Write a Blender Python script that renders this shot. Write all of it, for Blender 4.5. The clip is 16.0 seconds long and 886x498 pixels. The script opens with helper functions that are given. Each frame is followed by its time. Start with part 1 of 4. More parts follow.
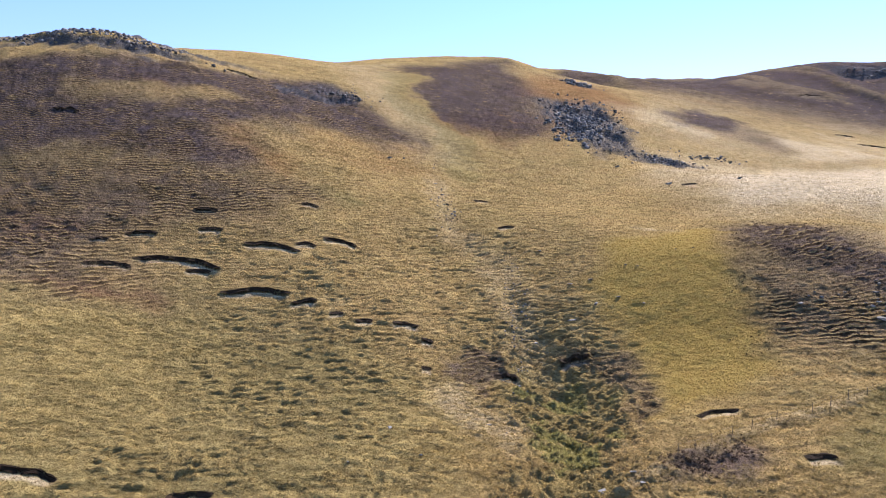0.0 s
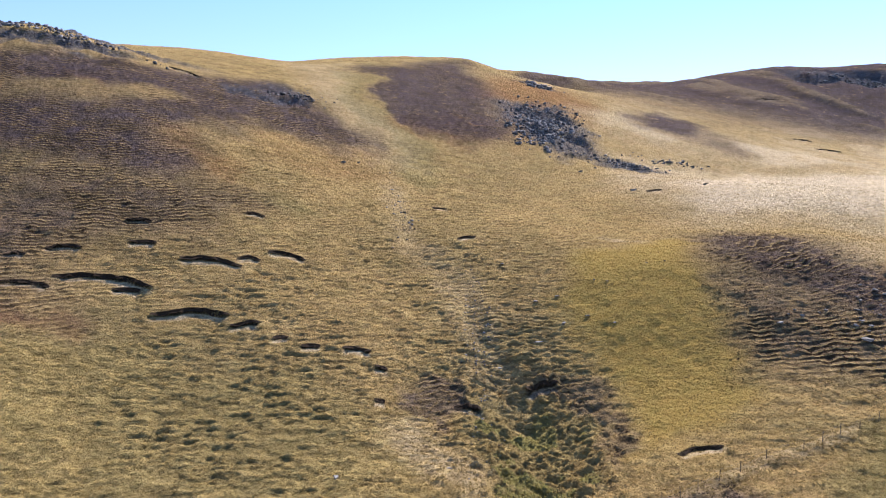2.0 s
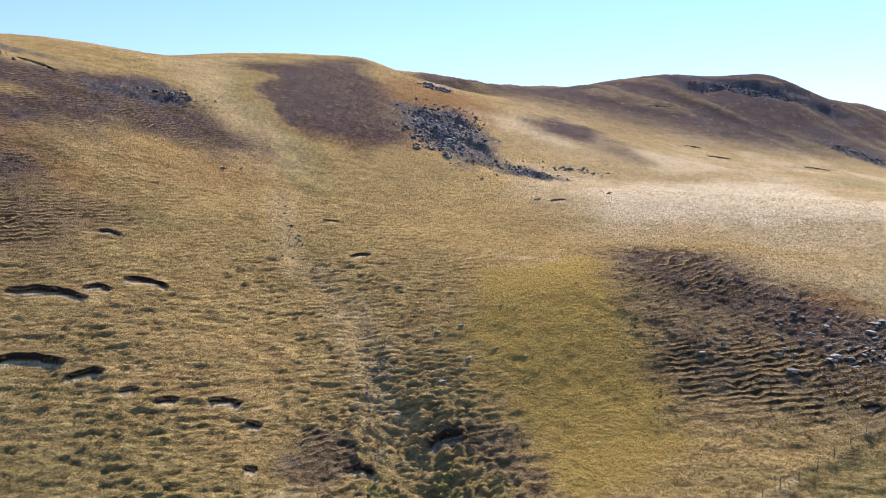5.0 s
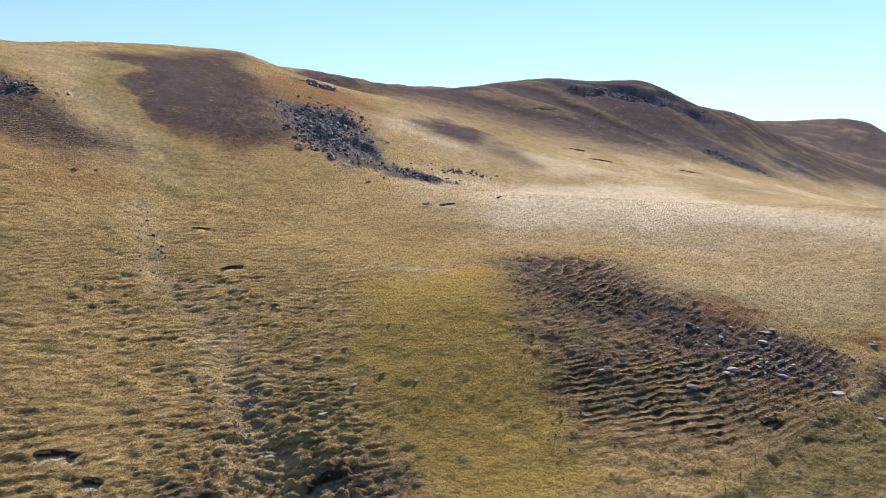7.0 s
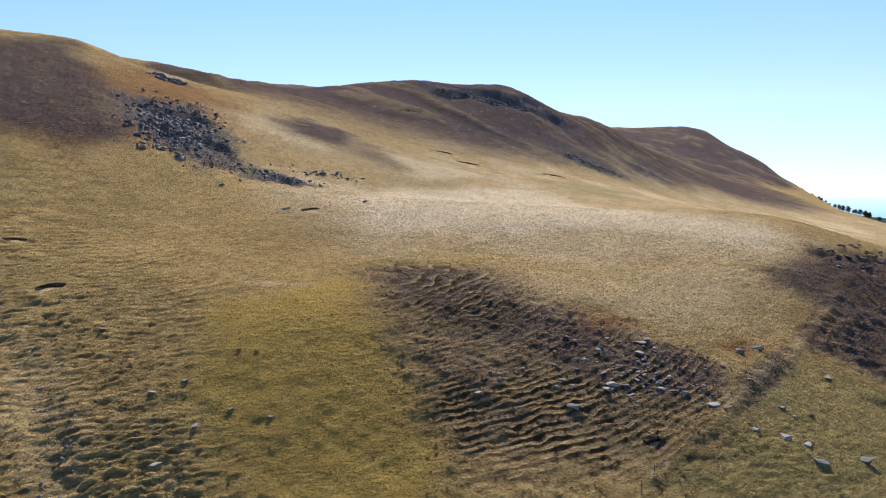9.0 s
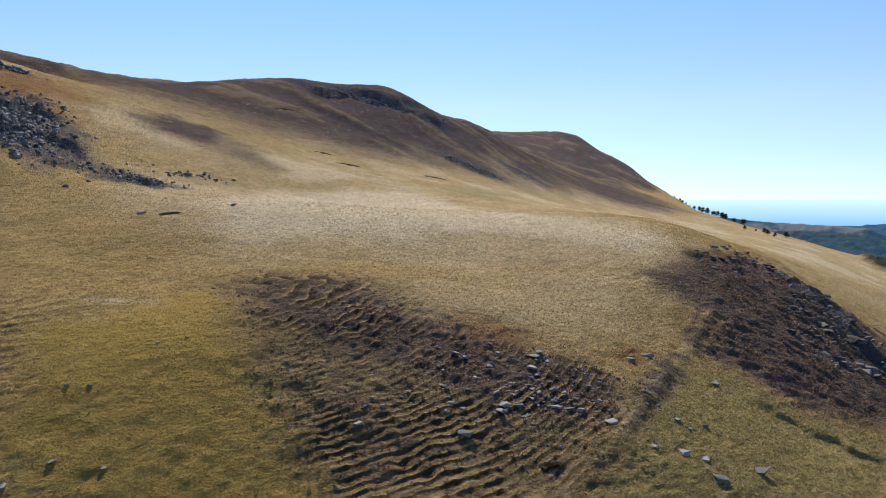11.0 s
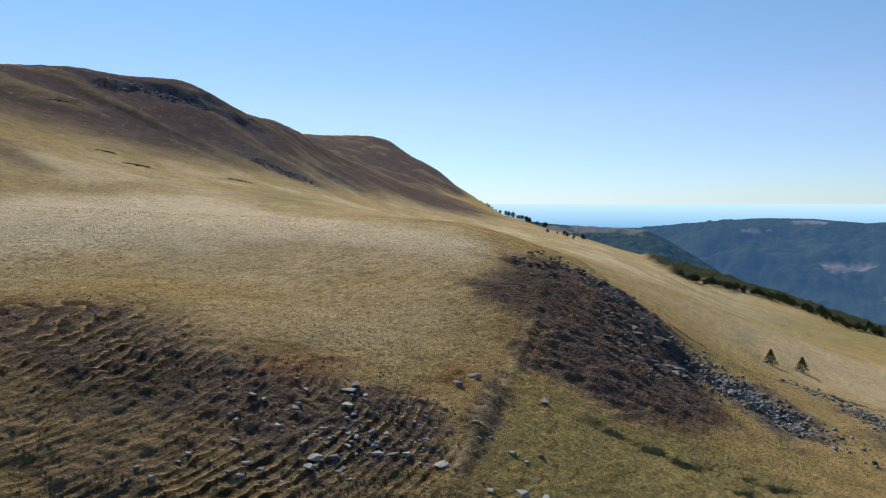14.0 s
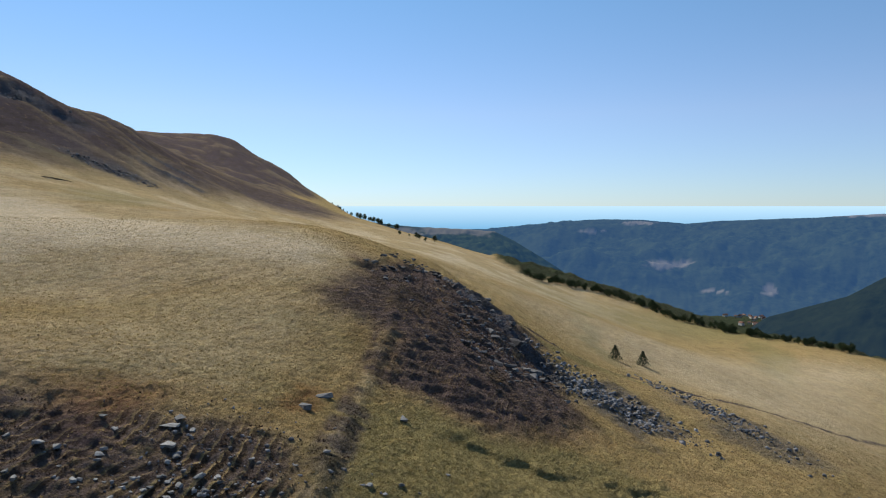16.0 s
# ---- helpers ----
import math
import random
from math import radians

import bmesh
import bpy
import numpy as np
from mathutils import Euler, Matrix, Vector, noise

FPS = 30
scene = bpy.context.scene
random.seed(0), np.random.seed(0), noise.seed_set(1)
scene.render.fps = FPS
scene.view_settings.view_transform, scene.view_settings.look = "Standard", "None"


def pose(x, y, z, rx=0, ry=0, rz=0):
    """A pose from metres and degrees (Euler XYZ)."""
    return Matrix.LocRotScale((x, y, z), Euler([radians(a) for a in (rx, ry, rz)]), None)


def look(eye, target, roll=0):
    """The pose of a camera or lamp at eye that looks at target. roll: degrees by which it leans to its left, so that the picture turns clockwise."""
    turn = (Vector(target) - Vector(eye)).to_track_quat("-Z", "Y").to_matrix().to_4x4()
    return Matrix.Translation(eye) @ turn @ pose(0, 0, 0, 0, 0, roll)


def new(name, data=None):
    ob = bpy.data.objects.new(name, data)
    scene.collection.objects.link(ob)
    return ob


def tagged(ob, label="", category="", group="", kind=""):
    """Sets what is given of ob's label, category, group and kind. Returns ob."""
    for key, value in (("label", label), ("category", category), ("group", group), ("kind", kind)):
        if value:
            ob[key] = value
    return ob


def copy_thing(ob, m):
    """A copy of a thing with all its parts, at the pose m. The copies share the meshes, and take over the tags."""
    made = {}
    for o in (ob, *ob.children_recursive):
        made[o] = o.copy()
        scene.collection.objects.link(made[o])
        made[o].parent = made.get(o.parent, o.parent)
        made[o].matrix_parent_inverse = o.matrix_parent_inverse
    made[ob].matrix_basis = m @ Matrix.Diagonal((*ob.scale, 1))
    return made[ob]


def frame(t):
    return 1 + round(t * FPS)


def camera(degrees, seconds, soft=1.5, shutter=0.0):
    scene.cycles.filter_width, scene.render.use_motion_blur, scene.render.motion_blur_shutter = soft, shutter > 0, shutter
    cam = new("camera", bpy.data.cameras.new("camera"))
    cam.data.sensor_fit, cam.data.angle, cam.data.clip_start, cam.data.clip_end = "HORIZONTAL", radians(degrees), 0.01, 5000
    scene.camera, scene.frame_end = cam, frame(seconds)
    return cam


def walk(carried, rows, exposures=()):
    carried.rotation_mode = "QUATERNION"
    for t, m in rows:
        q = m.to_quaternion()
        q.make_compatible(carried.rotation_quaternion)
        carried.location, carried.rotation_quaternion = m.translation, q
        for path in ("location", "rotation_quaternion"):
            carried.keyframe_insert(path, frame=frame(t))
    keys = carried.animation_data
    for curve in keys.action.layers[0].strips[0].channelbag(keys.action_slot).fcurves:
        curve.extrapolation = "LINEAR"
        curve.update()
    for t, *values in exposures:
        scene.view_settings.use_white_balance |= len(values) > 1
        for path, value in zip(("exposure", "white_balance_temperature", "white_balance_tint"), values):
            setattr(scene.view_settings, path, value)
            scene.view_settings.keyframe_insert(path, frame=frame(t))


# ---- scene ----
cam = camera(65.02, 16.0, soft=1.1)
walk(cam, [
    (0.0, pose(0.00, 0.00, 0.00, 85.51, 0, 0.00)),
    (0.5, pose(0.16, 2.66, 0.45, 85.52, 0, -0.56)),
    (1.0, pose(0.36, 5.47, 0.92, 85.54, 0, -1.33)),
    (1.5, pose(0.57, 8.31, 1.36, 85.55, 0, -2.31)),
    (2.0, pose(0.81, 11.17, 1.82, 85.57, 0, -3.32)),
    (2.5, pose(1.13, 13.99, 2.25, 85.58, 0, -4.33)),
    (3.0, pose(1.57, 16.76, 2.67, 85.58, 0, -5.41)),
    (3.5, pose(2.00, 19.45, 3.09, 85.57, 0, -6.71)),
    (6.0, pose(5.26, 32.10, 5.23, 85.65, 0, -15.55)),
    (6.5, pose(6.12, 34.64, 5.51, 85.62, 0, -17.90)),
    (7.0, pose(7.12, 37.11, 5.74, 85.63, 0, -20.64)),
    (7.5, pose(8.19, 39.49, 5.92, 85.66, 0, -23.70)),
    (8.0, pose(9.37, 41.89, 6.13, 85.71, 0, -27.21)),
    (8.5, pose(10.61, 44.25, 6.30, 85.74, 0, -29.43)),
    (11.0, pose(18.28, 54.90, 6.57, 85.96, 0, -41.19)),
    (11.5, pose(19.99, 56.85, 6.58, 86.01, 0, -43.65)),
    (12.0, pose(21.84, 58.72, 6.59, 86.08, 0, -46.25)),
    (12.5, pose(23.70, 60.42, 6.63, 86.13, 0, -48.64)),
    (13.0, pose(25.71, 62.02, 6.70, 86.19, 0, -51.10)),
    (13.5, pose(27.74, 63.54, 6.72, 86.25, 0, -53.44)),
    (14.0, pose(29.87, 64.98, 6.72, 86.32, 0, -56.47)),
    (14.5, pose(31.99, 66.38, 6.61, 86.37, 0, -59.56)),
    (15.0, pose(34.18, 67.59, 6.48, 86.43, 0, -62.75)),
    (15.5, pose(36.32, 68.78, 6.35, 86.45, 0, -65.69)),
    (16.0, pose(38.62, 69.78, 6.28, 86.50, 0, -68.66)),
], exposures=((0, 1.22, 6200, 15), (3.5, 1.16, 6240, 15), (7, 0.98, 6330, 13), (11, 0.52, 6350, 8), (14.5, 0.29, 6290, 3), (16, 0.23, 6220, 3)))

# ---- light ----
SUN_AZ, SUN_EL = radians(33), radians(40)
world = bpy.data.worlds.new("world")
scene.world = world
world.use_nodes = True
wn = world.node_tree
sky = wn.nodes.new("ShaderNodeTexSky")
sky.sky_type = "NISHITA"
sky.sun_disc = False
sky.sun_elevation, sky.sun_rotation = SUN_EL, SUN_AZ
sky.altitude, sky.air_density, sky.dust_density, sky.ozone_density = 2500, 1.1, 0.0, 2.5
clear = wn.nodes.new("ShaderNodeMix")
clear.data_type, clear.blend_type = "RGBA", "MULTIPLY"
clear.inputs[0].default_value = 1.0
# thin blue haze towards the horizon
height = wn.nodes.new("ShaderNodeSeparateXYZ")
wn.links.new(wn.nodes.new("ShaderNodeTexCoord").outputs["Generated"], height.inputs[0])
veil = wn.nodes.new("ShaderNodeValToRGB")
veil.color_ramp.elements[0].color = (0.62, 0.70, 0.92, 1)
veil.color_ramp.elements[1].position, veil.color_ramp.elements[1].color = 0.32, (0.96, 1.08, 1.11, 1)
middle = veil.color_ramp.elements.new(0.13)
middle.color = (1.0, 0.905, 0.985, 1)
wn.links.new(height.outputs[2], veil.inputs[0])
wn.links.new(veil.outputs[0], clear.inputs[7])
wn.links.new(sky.outputs[0], clear.inputs[6])
wn.links.new(clear.outputs[2], wn.nodes["Background"].inputs["Color"])
wn.nodes["Background"].inputs["Strength"].default_value = 0.1
sun_lamp = bpy.data.lights.new("sun", "SUN")
sun_lamp.energy, sun_lamp.angle, sun_lamp.color = 5.0, radians(0.6), (1.0, 0.895, 0.78)
sun = new("sun", sun_lamp)
sun.matrix_world = look((0, 0, 300), (-math.sin(SUN_AZ) * math.cos(SUN_EL), -math.cos(SUN_AZ) * math.cos(SUN_EL), 300 - math.sin(SUN_EL)))


# ---- land: smooth landforms as swells on three coarse lattices ----
FAR = (-1400, -1300, 450, 1.00, (
    (-5.6, -15.8, -41.7, -66, -39.5, 10.5, 33.6, 40.3, 29.6, 9),
    (-10.1, -23.4, -26.1, -17.6, -63.9, -119.2, -89.6, 3.1, 35.5, 13.4),
    (-4.8, -18.6, -15.9, 20, -43.7, -97.2, -131.9, -41.6, 48.6, 25.9),
    (10.3, 12.8, -3.6, -7.6, -16.8, 123.7, 18.1, -68.7, 45.7, 39.1),
    (21.9, 42.3, 37, 50.5, 10.4, -12.8, -74.7, -148.5, -31.4, 27),
    (20.9, 32.9, 18.3, 41.8, 51.4, -5.6, 114.6, 43.6, -23, 34.1),
    (25.6, 28.6, 12.7, 20.8, 48.4, 19.9, 92, 47.1, 17.1, 69.6),
    (45.2, 45.7, 28.5, 33.8, 46.9, 31.7, 14, -7.8, 42.5, 67.4),
    (37.5, 37, 20.6, 19.2, 27.4, 53.9, 74.6, 63.4, 60, 36),
))
MID = (-350, -80, 125, 0.85, (
    (-2.2, -3.6, 3.9, 3.6, -3, 0.4, -3.4, 0.8, 18.5, 24.6),
    (-1.5, -9.2, -6.4, 0.1, 1.6, -4.2, -3.2, -7.2, -9.6, -10.9),
    (-5.5, -4.4, 0.6, -6.8, 10.3, 5.2, 0.1, -13.5, -15.7, -5.3),
    (-5.1, 19.9, 17, -17.7, -7, 1.1, -1.1, 6.7, 1.9, -8.9),
    (-1.6, 2.8, -5.5, 27.4, -5, -9.7, -22.4, -23.1, -3.5, -4.4),
    (-0.7, -7.4, -12.1, 14, -8.5, 19.3, 38.1, 5.7, 1.5, -0.9),
    (0.1, -1.4, -5.7, -1.2, 5.8, -7, 10.2, 12.9, 0.4, -1.3),
    (0.4, 0.9, -0.6, -1.8, 3.9, -3.6, -5.4, -0.9, -2.2, -0.8),
))
NEAR = (-125, 60, 42, 0.80, (
    (-0.3, -0, -0.5, 2, -1.8, -1.5, 2.1, 0.5, -1.3, 3.4, -0.1, -1.8),
    (-0.7, 4.5, -1.3, -2, -1.2, 2.9, -0.5, -1.3, -4, -5.4, -5, -3.1),
    (-4.7, -3.8, -0.8, -1.3, 1.4, 3.1, -0.8, 2.7, 4.3, 0.9, -2.8, -1.2),
    (-1.1, 1.7, 2, -1.2, 2, 0.1, -0, 1.6, 3.7, 3, -0.3, -0.1),
    (1.5, 1.8, 1.6, -4.3, -4.6, 3.8, 4.9, -0.5, -1.6, -0.5, 0.3, 0.4),
    (10.6, -0.1, -0.5, -2, 2.6, -1, -5.7, -2.1, 0.2, -0.2, -0, 0.2),
))
CLOSE = (-68, 80, 26, 0.75, (
    (2.2, -0.8, 2.2, 0.6, 2.5, 1.1, -2.9, 0.5, -2.3, -0.7, -1.1),
    (5.3, -6, 3.1, -6, -2.3, 1.6, 0.7, 2.8, -2.7, 3, -2),
    (2, -4.2, 4, 1.2, 0.5, 0.7, 0.1, -0.2, -0.9, 2.3, -1.3),
    (-0.7, 3.5, -1.8, -3.2, 1.7, -0.5, 1.6, -0.4, -0.1, -0.1, 0.9),
    (-0.3, -0.7, 0.2, -0.1, 2.5, -2.3, -0.9, -1.9, -0.5, 0.1, 0),
))
SPUR = (10, 75, 22, 0.80, (
    (0.3, 0.8, 0.4, 0.5, 0.1, -0.5, -0.1, -0.1, 0.3, 0.6),
    (0.4, 1.1, -0.9, 0.7, 0.2, -2.1, 0.1, -0.9, -1.1, 0.7),
    (-0.5, -0.4, -1.8, -1.3, 0.1, -0.7, 1.7, 0.1, -0.5, 0.9),
    (-0.6, 1.0, 2.7, 0.6, 1.7, 0.4, 1.1, 0.4, 0.1, 0.3),
    (-0.2, -0.2, -0.5, -0.4, 0.3, -0.9, -0.6, -0.1, 0, 0),
))


def swells(x, y, lattice):
    x0, y0, step, wide, rows = lattice
    total = np.zeros_like(x)
    for j, row in enumerate(rows):
        fy = np.exp(-((y - y0 - j * step) / (wide * step)) ** 2 / 2)
        for i, height in enumerate(row):
            if height:
                total += height * fy * np.exp(-((x - x0 - i * step) / (wide * step)) ** 2 / 2)
    return total


def smooth(a, b, v):
    u = np.clip((v - a) / (b - a), 0, 1)
    return u * u * (3 - 2 * u)


def land(x, y):
    z = -60 - 430 * smooth(0, 1500, x - 0.5 * y - 900)
    for lattice in (FAR, MID, NEAR, CLOSE, SPUR):
        z = z + swells(x, y, lattice)
    for cx, cy, radius, height in KNOLLS:
        z = z + height * np.exp(-((x - cx) ** 2 + (y - cy) ** 2) / (2 * radius ** 2))
    return z


def lattice_noise(x, y, seed=0):
    xi, yi = np.floor(x).astype(np.int64), np.floor(y).astype(np.int64)
    fx, fy = x - xi, y - yi
    fx, fy = fx * fx * (3 - 2 * fx), fy * fy * (3 - 2 * fy)

    def dice(i, j):
        h = (i * 374761393 + j * 668265263 + seed * 1442695041) & 0xFFFFFFFF
        h = ((h ^ (h >> 13)) * 1274126177) & 0xFFFFFFFF
        return ((h ^ (h >> 16)) & 0xFFFF) / 32767.5 - 1

    a, b, c, d = dice(xi, yi), dice(xi + 1, yi), dice(xi, yi + 1), dice(xi + 1, yi + 1)
    return (a * (1 - fx) + b * fx) * (1 - fy) + (c * (1 - fx) + d * fx) * fy


def rough(x, y, size, octaves=3, seed=0):
    total, amp = np.zeros_like(x), 1.0
    for k in range(octaves):
        ca, sa = math.cos(0.7 * k + 0.3), math.sin(0.7 * k + 0.3)
        total += amp * lattice_noise((x * ca - y * sa) / size, (x * sa + y * ca) / size, seed + k)
        amp, size = amp * 0.5, size * 0.47
    return total


def blob(x, y, cx, cy, rx, ry, turn=0.0, edge=0.5):
    c, s = math.cos(radians(turn)), math.sin(radians(turn))
    u, v = (x - cx) * c + (y - cy) * s, (y - cy) * c - (x - cx) * s
    return smooth(1 + edge, 1 - edge, np.sqrt((u / rx) ** 2 + (v / ry) ** 2))


def blobs(x, y, items):
    total = np.zeros_like(x)
    for item in items:
        total = np.maximum(total, blob(x, y, *item))
    return total


def off_line(x, y, line):
    """The distance to a polyline, and how far along it, 0 to 1."""
    best, along = np.full_like(x, 1e9), np.zeros_like(x)
    for k, ((ax, ay), (bx, by)) in enumerate(zip(line, line[1:])):
        dx, dy = bx - ax, by - ay
        u = np.clip(((x - ax) * dx + (y - ay) * dy) / (dx * dx + dy * dy), 0, 1)
        d = np.hypot(x - ax - u * dx, y - ay - u * dy)
        along = np.where(d < best, (k + u) / (len(line) - 1), along)
        best = np.minimum(best, d)
    return best, along


# small knolls and crag tops: place, radius, height
KNOLLS = ((40, 432, 16, 3.5), (1442, 1156, 110, 18), (-134, 284, 18, 3.0), (215, 128, 14, 2.5), (262, 160, 9, 2.5),
          (405, 572, 28, 13.5), (446, 563, 28, -17.6), (470, 544, 28, 9.6), (1235, 1268, 55, -6.4), (1445, 1180, 55, 11.4), (1557, 1074, 55, -26.5),
          (1494, 905, 55, -30), (235, 608, 28, -4.6), (1481, 1130, 55, -8), (866, 483, 28, -5.3), (84, 486, 28, -23.4), (159, 581, 28, -17.9),
          (426, 599, 28, -6.5), (-68, 391, 28, -3.5), (1231, 1329, 55, -4.3), (-117, 301, 28, -5.7), (-93, 372, 28, 2.9), (107, 524, 28, 3.5), (372, 582, 28, -8.5))
STREAM = ((-2, 230), (1, 183), (9, 165), (13, 149), (14, 134), (16, 125), (17, 118), (20, 110), (19, 99), (17, 82), (8, 40))
DITCH = ((225, 122), (250, 100), (262, 72), (285, 45), (312, 25), (342, 7), (390, -25))
SHEEP_PATH = ((-24, 351), (-17, 320), (-10, 295), (3, 272), (7, 257), (4, 235))
FENCE = ((20.3, 76.7), (28.6, 82.3), (33.6, 84.7), (39.8, 87.5), (43.9, 89.4), (49.1, 90.4), (55.2, 92.8), (61.6, 94.9), (75, 100), (81.8, 101.6), (89, 103.6), (99, 106.8),
         (109, 110.2), (126, 116.5), (138, 120.3), (149.5, 123.9), (166, 130), (191, 141))
# erosion scars: centre and breadth in metres
SCARS_WEST = ((-37, 137.8, 13.7), (-26.7, 133.3, 5), (-19.7, 128, 2.6), (-6.8, 125.3, 4.6), (-2.7, 121, 2), (-14.3, 125, 3.1), (-67, 155.3, 7),
              (-75, 152, 4), (-52.6, 158, 5.4), (-67.6, 140.6, 9.5), (-55, 145.7, 18), (-50.4, 143.4, 5), (-37.6, 154.5, 12.3), (-30.8, 156.7, 4.5),
              (-23.8, 161.6, 7.7), (-56.7, 167, 5.7), (11.5, 214, 4.4), (-48.4, 78.9, 8), (-28.3, 76, 5.3))
SCARS_EAST = ((38.3, 95.8, 6), (45, 81, 3.8), (-2.7, 112, 1.6), (-33.7, 177.6, 4.4), (-112, 210, 7.8), (10.5, 114.7, 4.2), (22.7, 119, 4.9),
              (16.4, 182, 4.5), (-79, 279, 11.8), (287, 371, 17), (222, 389, 11), (221, 364, 15), (249, 479, 16), (79, 225, 5), (77, 104, 2.5))


# rocky scarps that face the camera's side: line, height, how far the drop fades out
SCARPS = ((((300, 553), (312, 540), (333, 538), (355, 538), (378, 531), (393, 520), (402, 508), (412, 490)), 5, 40),
          (((-160, 268), (-146, 262), (-132, 259), (-113, 265), (-98, 276)), 2.5, 22),
          (((47, 345), (62, 353), (76, 356), (85, 335)), 3, 26),
          (((50, 312), (64, 318), (78, 312), (86, 298)), 2, 20),
          (((-66, 277), (-50, 283), (-36, 290)), 1.3, 14),
          (((242, 150), (228, 136), (214, 119), (203, 107), (194, 100)), 1.5, 14),
          (((208, 141), (193, 129), (181, 115), (173, 105)), 0.9, 10),
          (((180, 147), (208, 147), (246, 154)), 0.7, 10),
          (((128, 104), (134, 97.5), (139, 90), (141, 84), (150, 77)), 0.6, 9))


def off_scarp(x, y, line):
    """Signed distance to a scarp's line, positive behind it, and 1 along it, 0 past its ends."""
    best, side, ends = np.full_like(x, 1e9), np.ones_like(x), np.zeros_like(x)
    total = len(line) - 1
    for k, ((ax, ay), (bx, by)) in enumerate(zip(line, line[1:])):
        dx, dy = bx - ax, by - ay
        w = ((x - ax) * dx + (y - ay) * dy) / (dx * dx + dy * dy)
        u = np.clip(w, 0, 1)
        d = np.hypot(x - ax - u * dx, y - ay - u * dy)
        nearer = d < best
        cross = dx * (y - ay) - dy * (x - ax)
        side = np.where(nearer, np.where(cross > 0, 1.0, -1.0), side)
        along = (k + w) / total
        ends = np.where(nearer, smooth(-0.12, 0.12, along) * smooth(1.12, 0.88, along), ends)
        best = np.minimum(best, d)
    return best * side, ends


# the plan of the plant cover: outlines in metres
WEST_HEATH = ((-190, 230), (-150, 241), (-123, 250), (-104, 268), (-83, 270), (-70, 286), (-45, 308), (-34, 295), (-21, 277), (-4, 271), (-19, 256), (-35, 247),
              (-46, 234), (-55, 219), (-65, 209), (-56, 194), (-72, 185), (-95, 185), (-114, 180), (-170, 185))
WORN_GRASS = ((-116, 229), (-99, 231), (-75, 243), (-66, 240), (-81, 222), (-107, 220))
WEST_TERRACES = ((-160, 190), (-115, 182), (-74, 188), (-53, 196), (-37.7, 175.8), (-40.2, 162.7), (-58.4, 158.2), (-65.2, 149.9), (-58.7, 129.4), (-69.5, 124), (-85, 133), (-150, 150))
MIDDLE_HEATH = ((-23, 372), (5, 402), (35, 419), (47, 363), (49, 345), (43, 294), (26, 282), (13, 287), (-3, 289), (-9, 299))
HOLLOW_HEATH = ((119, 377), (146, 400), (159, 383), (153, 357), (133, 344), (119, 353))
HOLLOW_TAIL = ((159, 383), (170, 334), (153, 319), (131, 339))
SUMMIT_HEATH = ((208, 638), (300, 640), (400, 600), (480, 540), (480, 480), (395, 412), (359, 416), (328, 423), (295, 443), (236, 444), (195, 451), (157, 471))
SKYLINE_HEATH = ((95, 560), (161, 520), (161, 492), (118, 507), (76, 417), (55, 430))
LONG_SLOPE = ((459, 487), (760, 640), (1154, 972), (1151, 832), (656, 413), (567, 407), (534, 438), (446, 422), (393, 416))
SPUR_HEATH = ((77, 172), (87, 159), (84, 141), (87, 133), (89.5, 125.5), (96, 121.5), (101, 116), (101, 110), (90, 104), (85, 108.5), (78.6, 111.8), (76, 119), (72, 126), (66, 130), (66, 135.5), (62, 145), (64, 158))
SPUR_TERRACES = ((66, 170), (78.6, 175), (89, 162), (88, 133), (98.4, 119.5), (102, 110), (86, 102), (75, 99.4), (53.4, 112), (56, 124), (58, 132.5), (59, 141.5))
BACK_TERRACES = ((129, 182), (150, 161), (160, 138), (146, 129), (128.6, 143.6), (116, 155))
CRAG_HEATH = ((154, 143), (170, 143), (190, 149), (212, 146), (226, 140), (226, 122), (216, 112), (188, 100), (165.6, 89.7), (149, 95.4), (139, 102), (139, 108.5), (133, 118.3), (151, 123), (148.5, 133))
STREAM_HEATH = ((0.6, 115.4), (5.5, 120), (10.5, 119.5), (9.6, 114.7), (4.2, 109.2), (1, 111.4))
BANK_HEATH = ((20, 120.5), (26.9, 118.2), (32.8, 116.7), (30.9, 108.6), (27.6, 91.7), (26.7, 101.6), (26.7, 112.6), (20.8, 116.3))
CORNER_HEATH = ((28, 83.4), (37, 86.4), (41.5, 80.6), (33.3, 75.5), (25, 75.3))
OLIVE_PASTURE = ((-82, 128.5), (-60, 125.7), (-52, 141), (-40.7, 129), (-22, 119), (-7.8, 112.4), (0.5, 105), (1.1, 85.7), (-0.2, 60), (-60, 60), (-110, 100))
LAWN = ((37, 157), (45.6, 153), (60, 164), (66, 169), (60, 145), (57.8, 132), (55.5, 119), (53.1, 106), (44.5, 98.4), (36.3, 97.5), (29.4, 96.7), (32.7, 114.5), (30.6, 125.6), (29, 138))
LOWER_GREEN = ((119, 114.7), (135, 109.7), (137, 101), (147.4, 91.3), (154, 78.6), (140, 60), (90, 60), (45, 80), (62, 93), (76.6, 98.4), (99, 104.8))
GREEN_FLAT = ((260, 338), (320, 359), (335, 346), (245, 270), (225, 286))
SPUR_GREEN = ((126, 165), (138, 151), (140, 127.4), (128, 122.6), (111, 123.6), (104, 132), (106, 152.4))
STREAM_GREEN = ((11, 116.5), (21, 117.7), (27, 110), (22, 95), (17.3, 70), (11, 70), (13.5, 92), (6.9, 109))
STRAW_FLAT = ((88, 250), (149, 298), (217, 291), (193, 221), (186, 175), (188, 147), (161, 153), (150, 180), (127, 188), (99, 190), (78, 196))
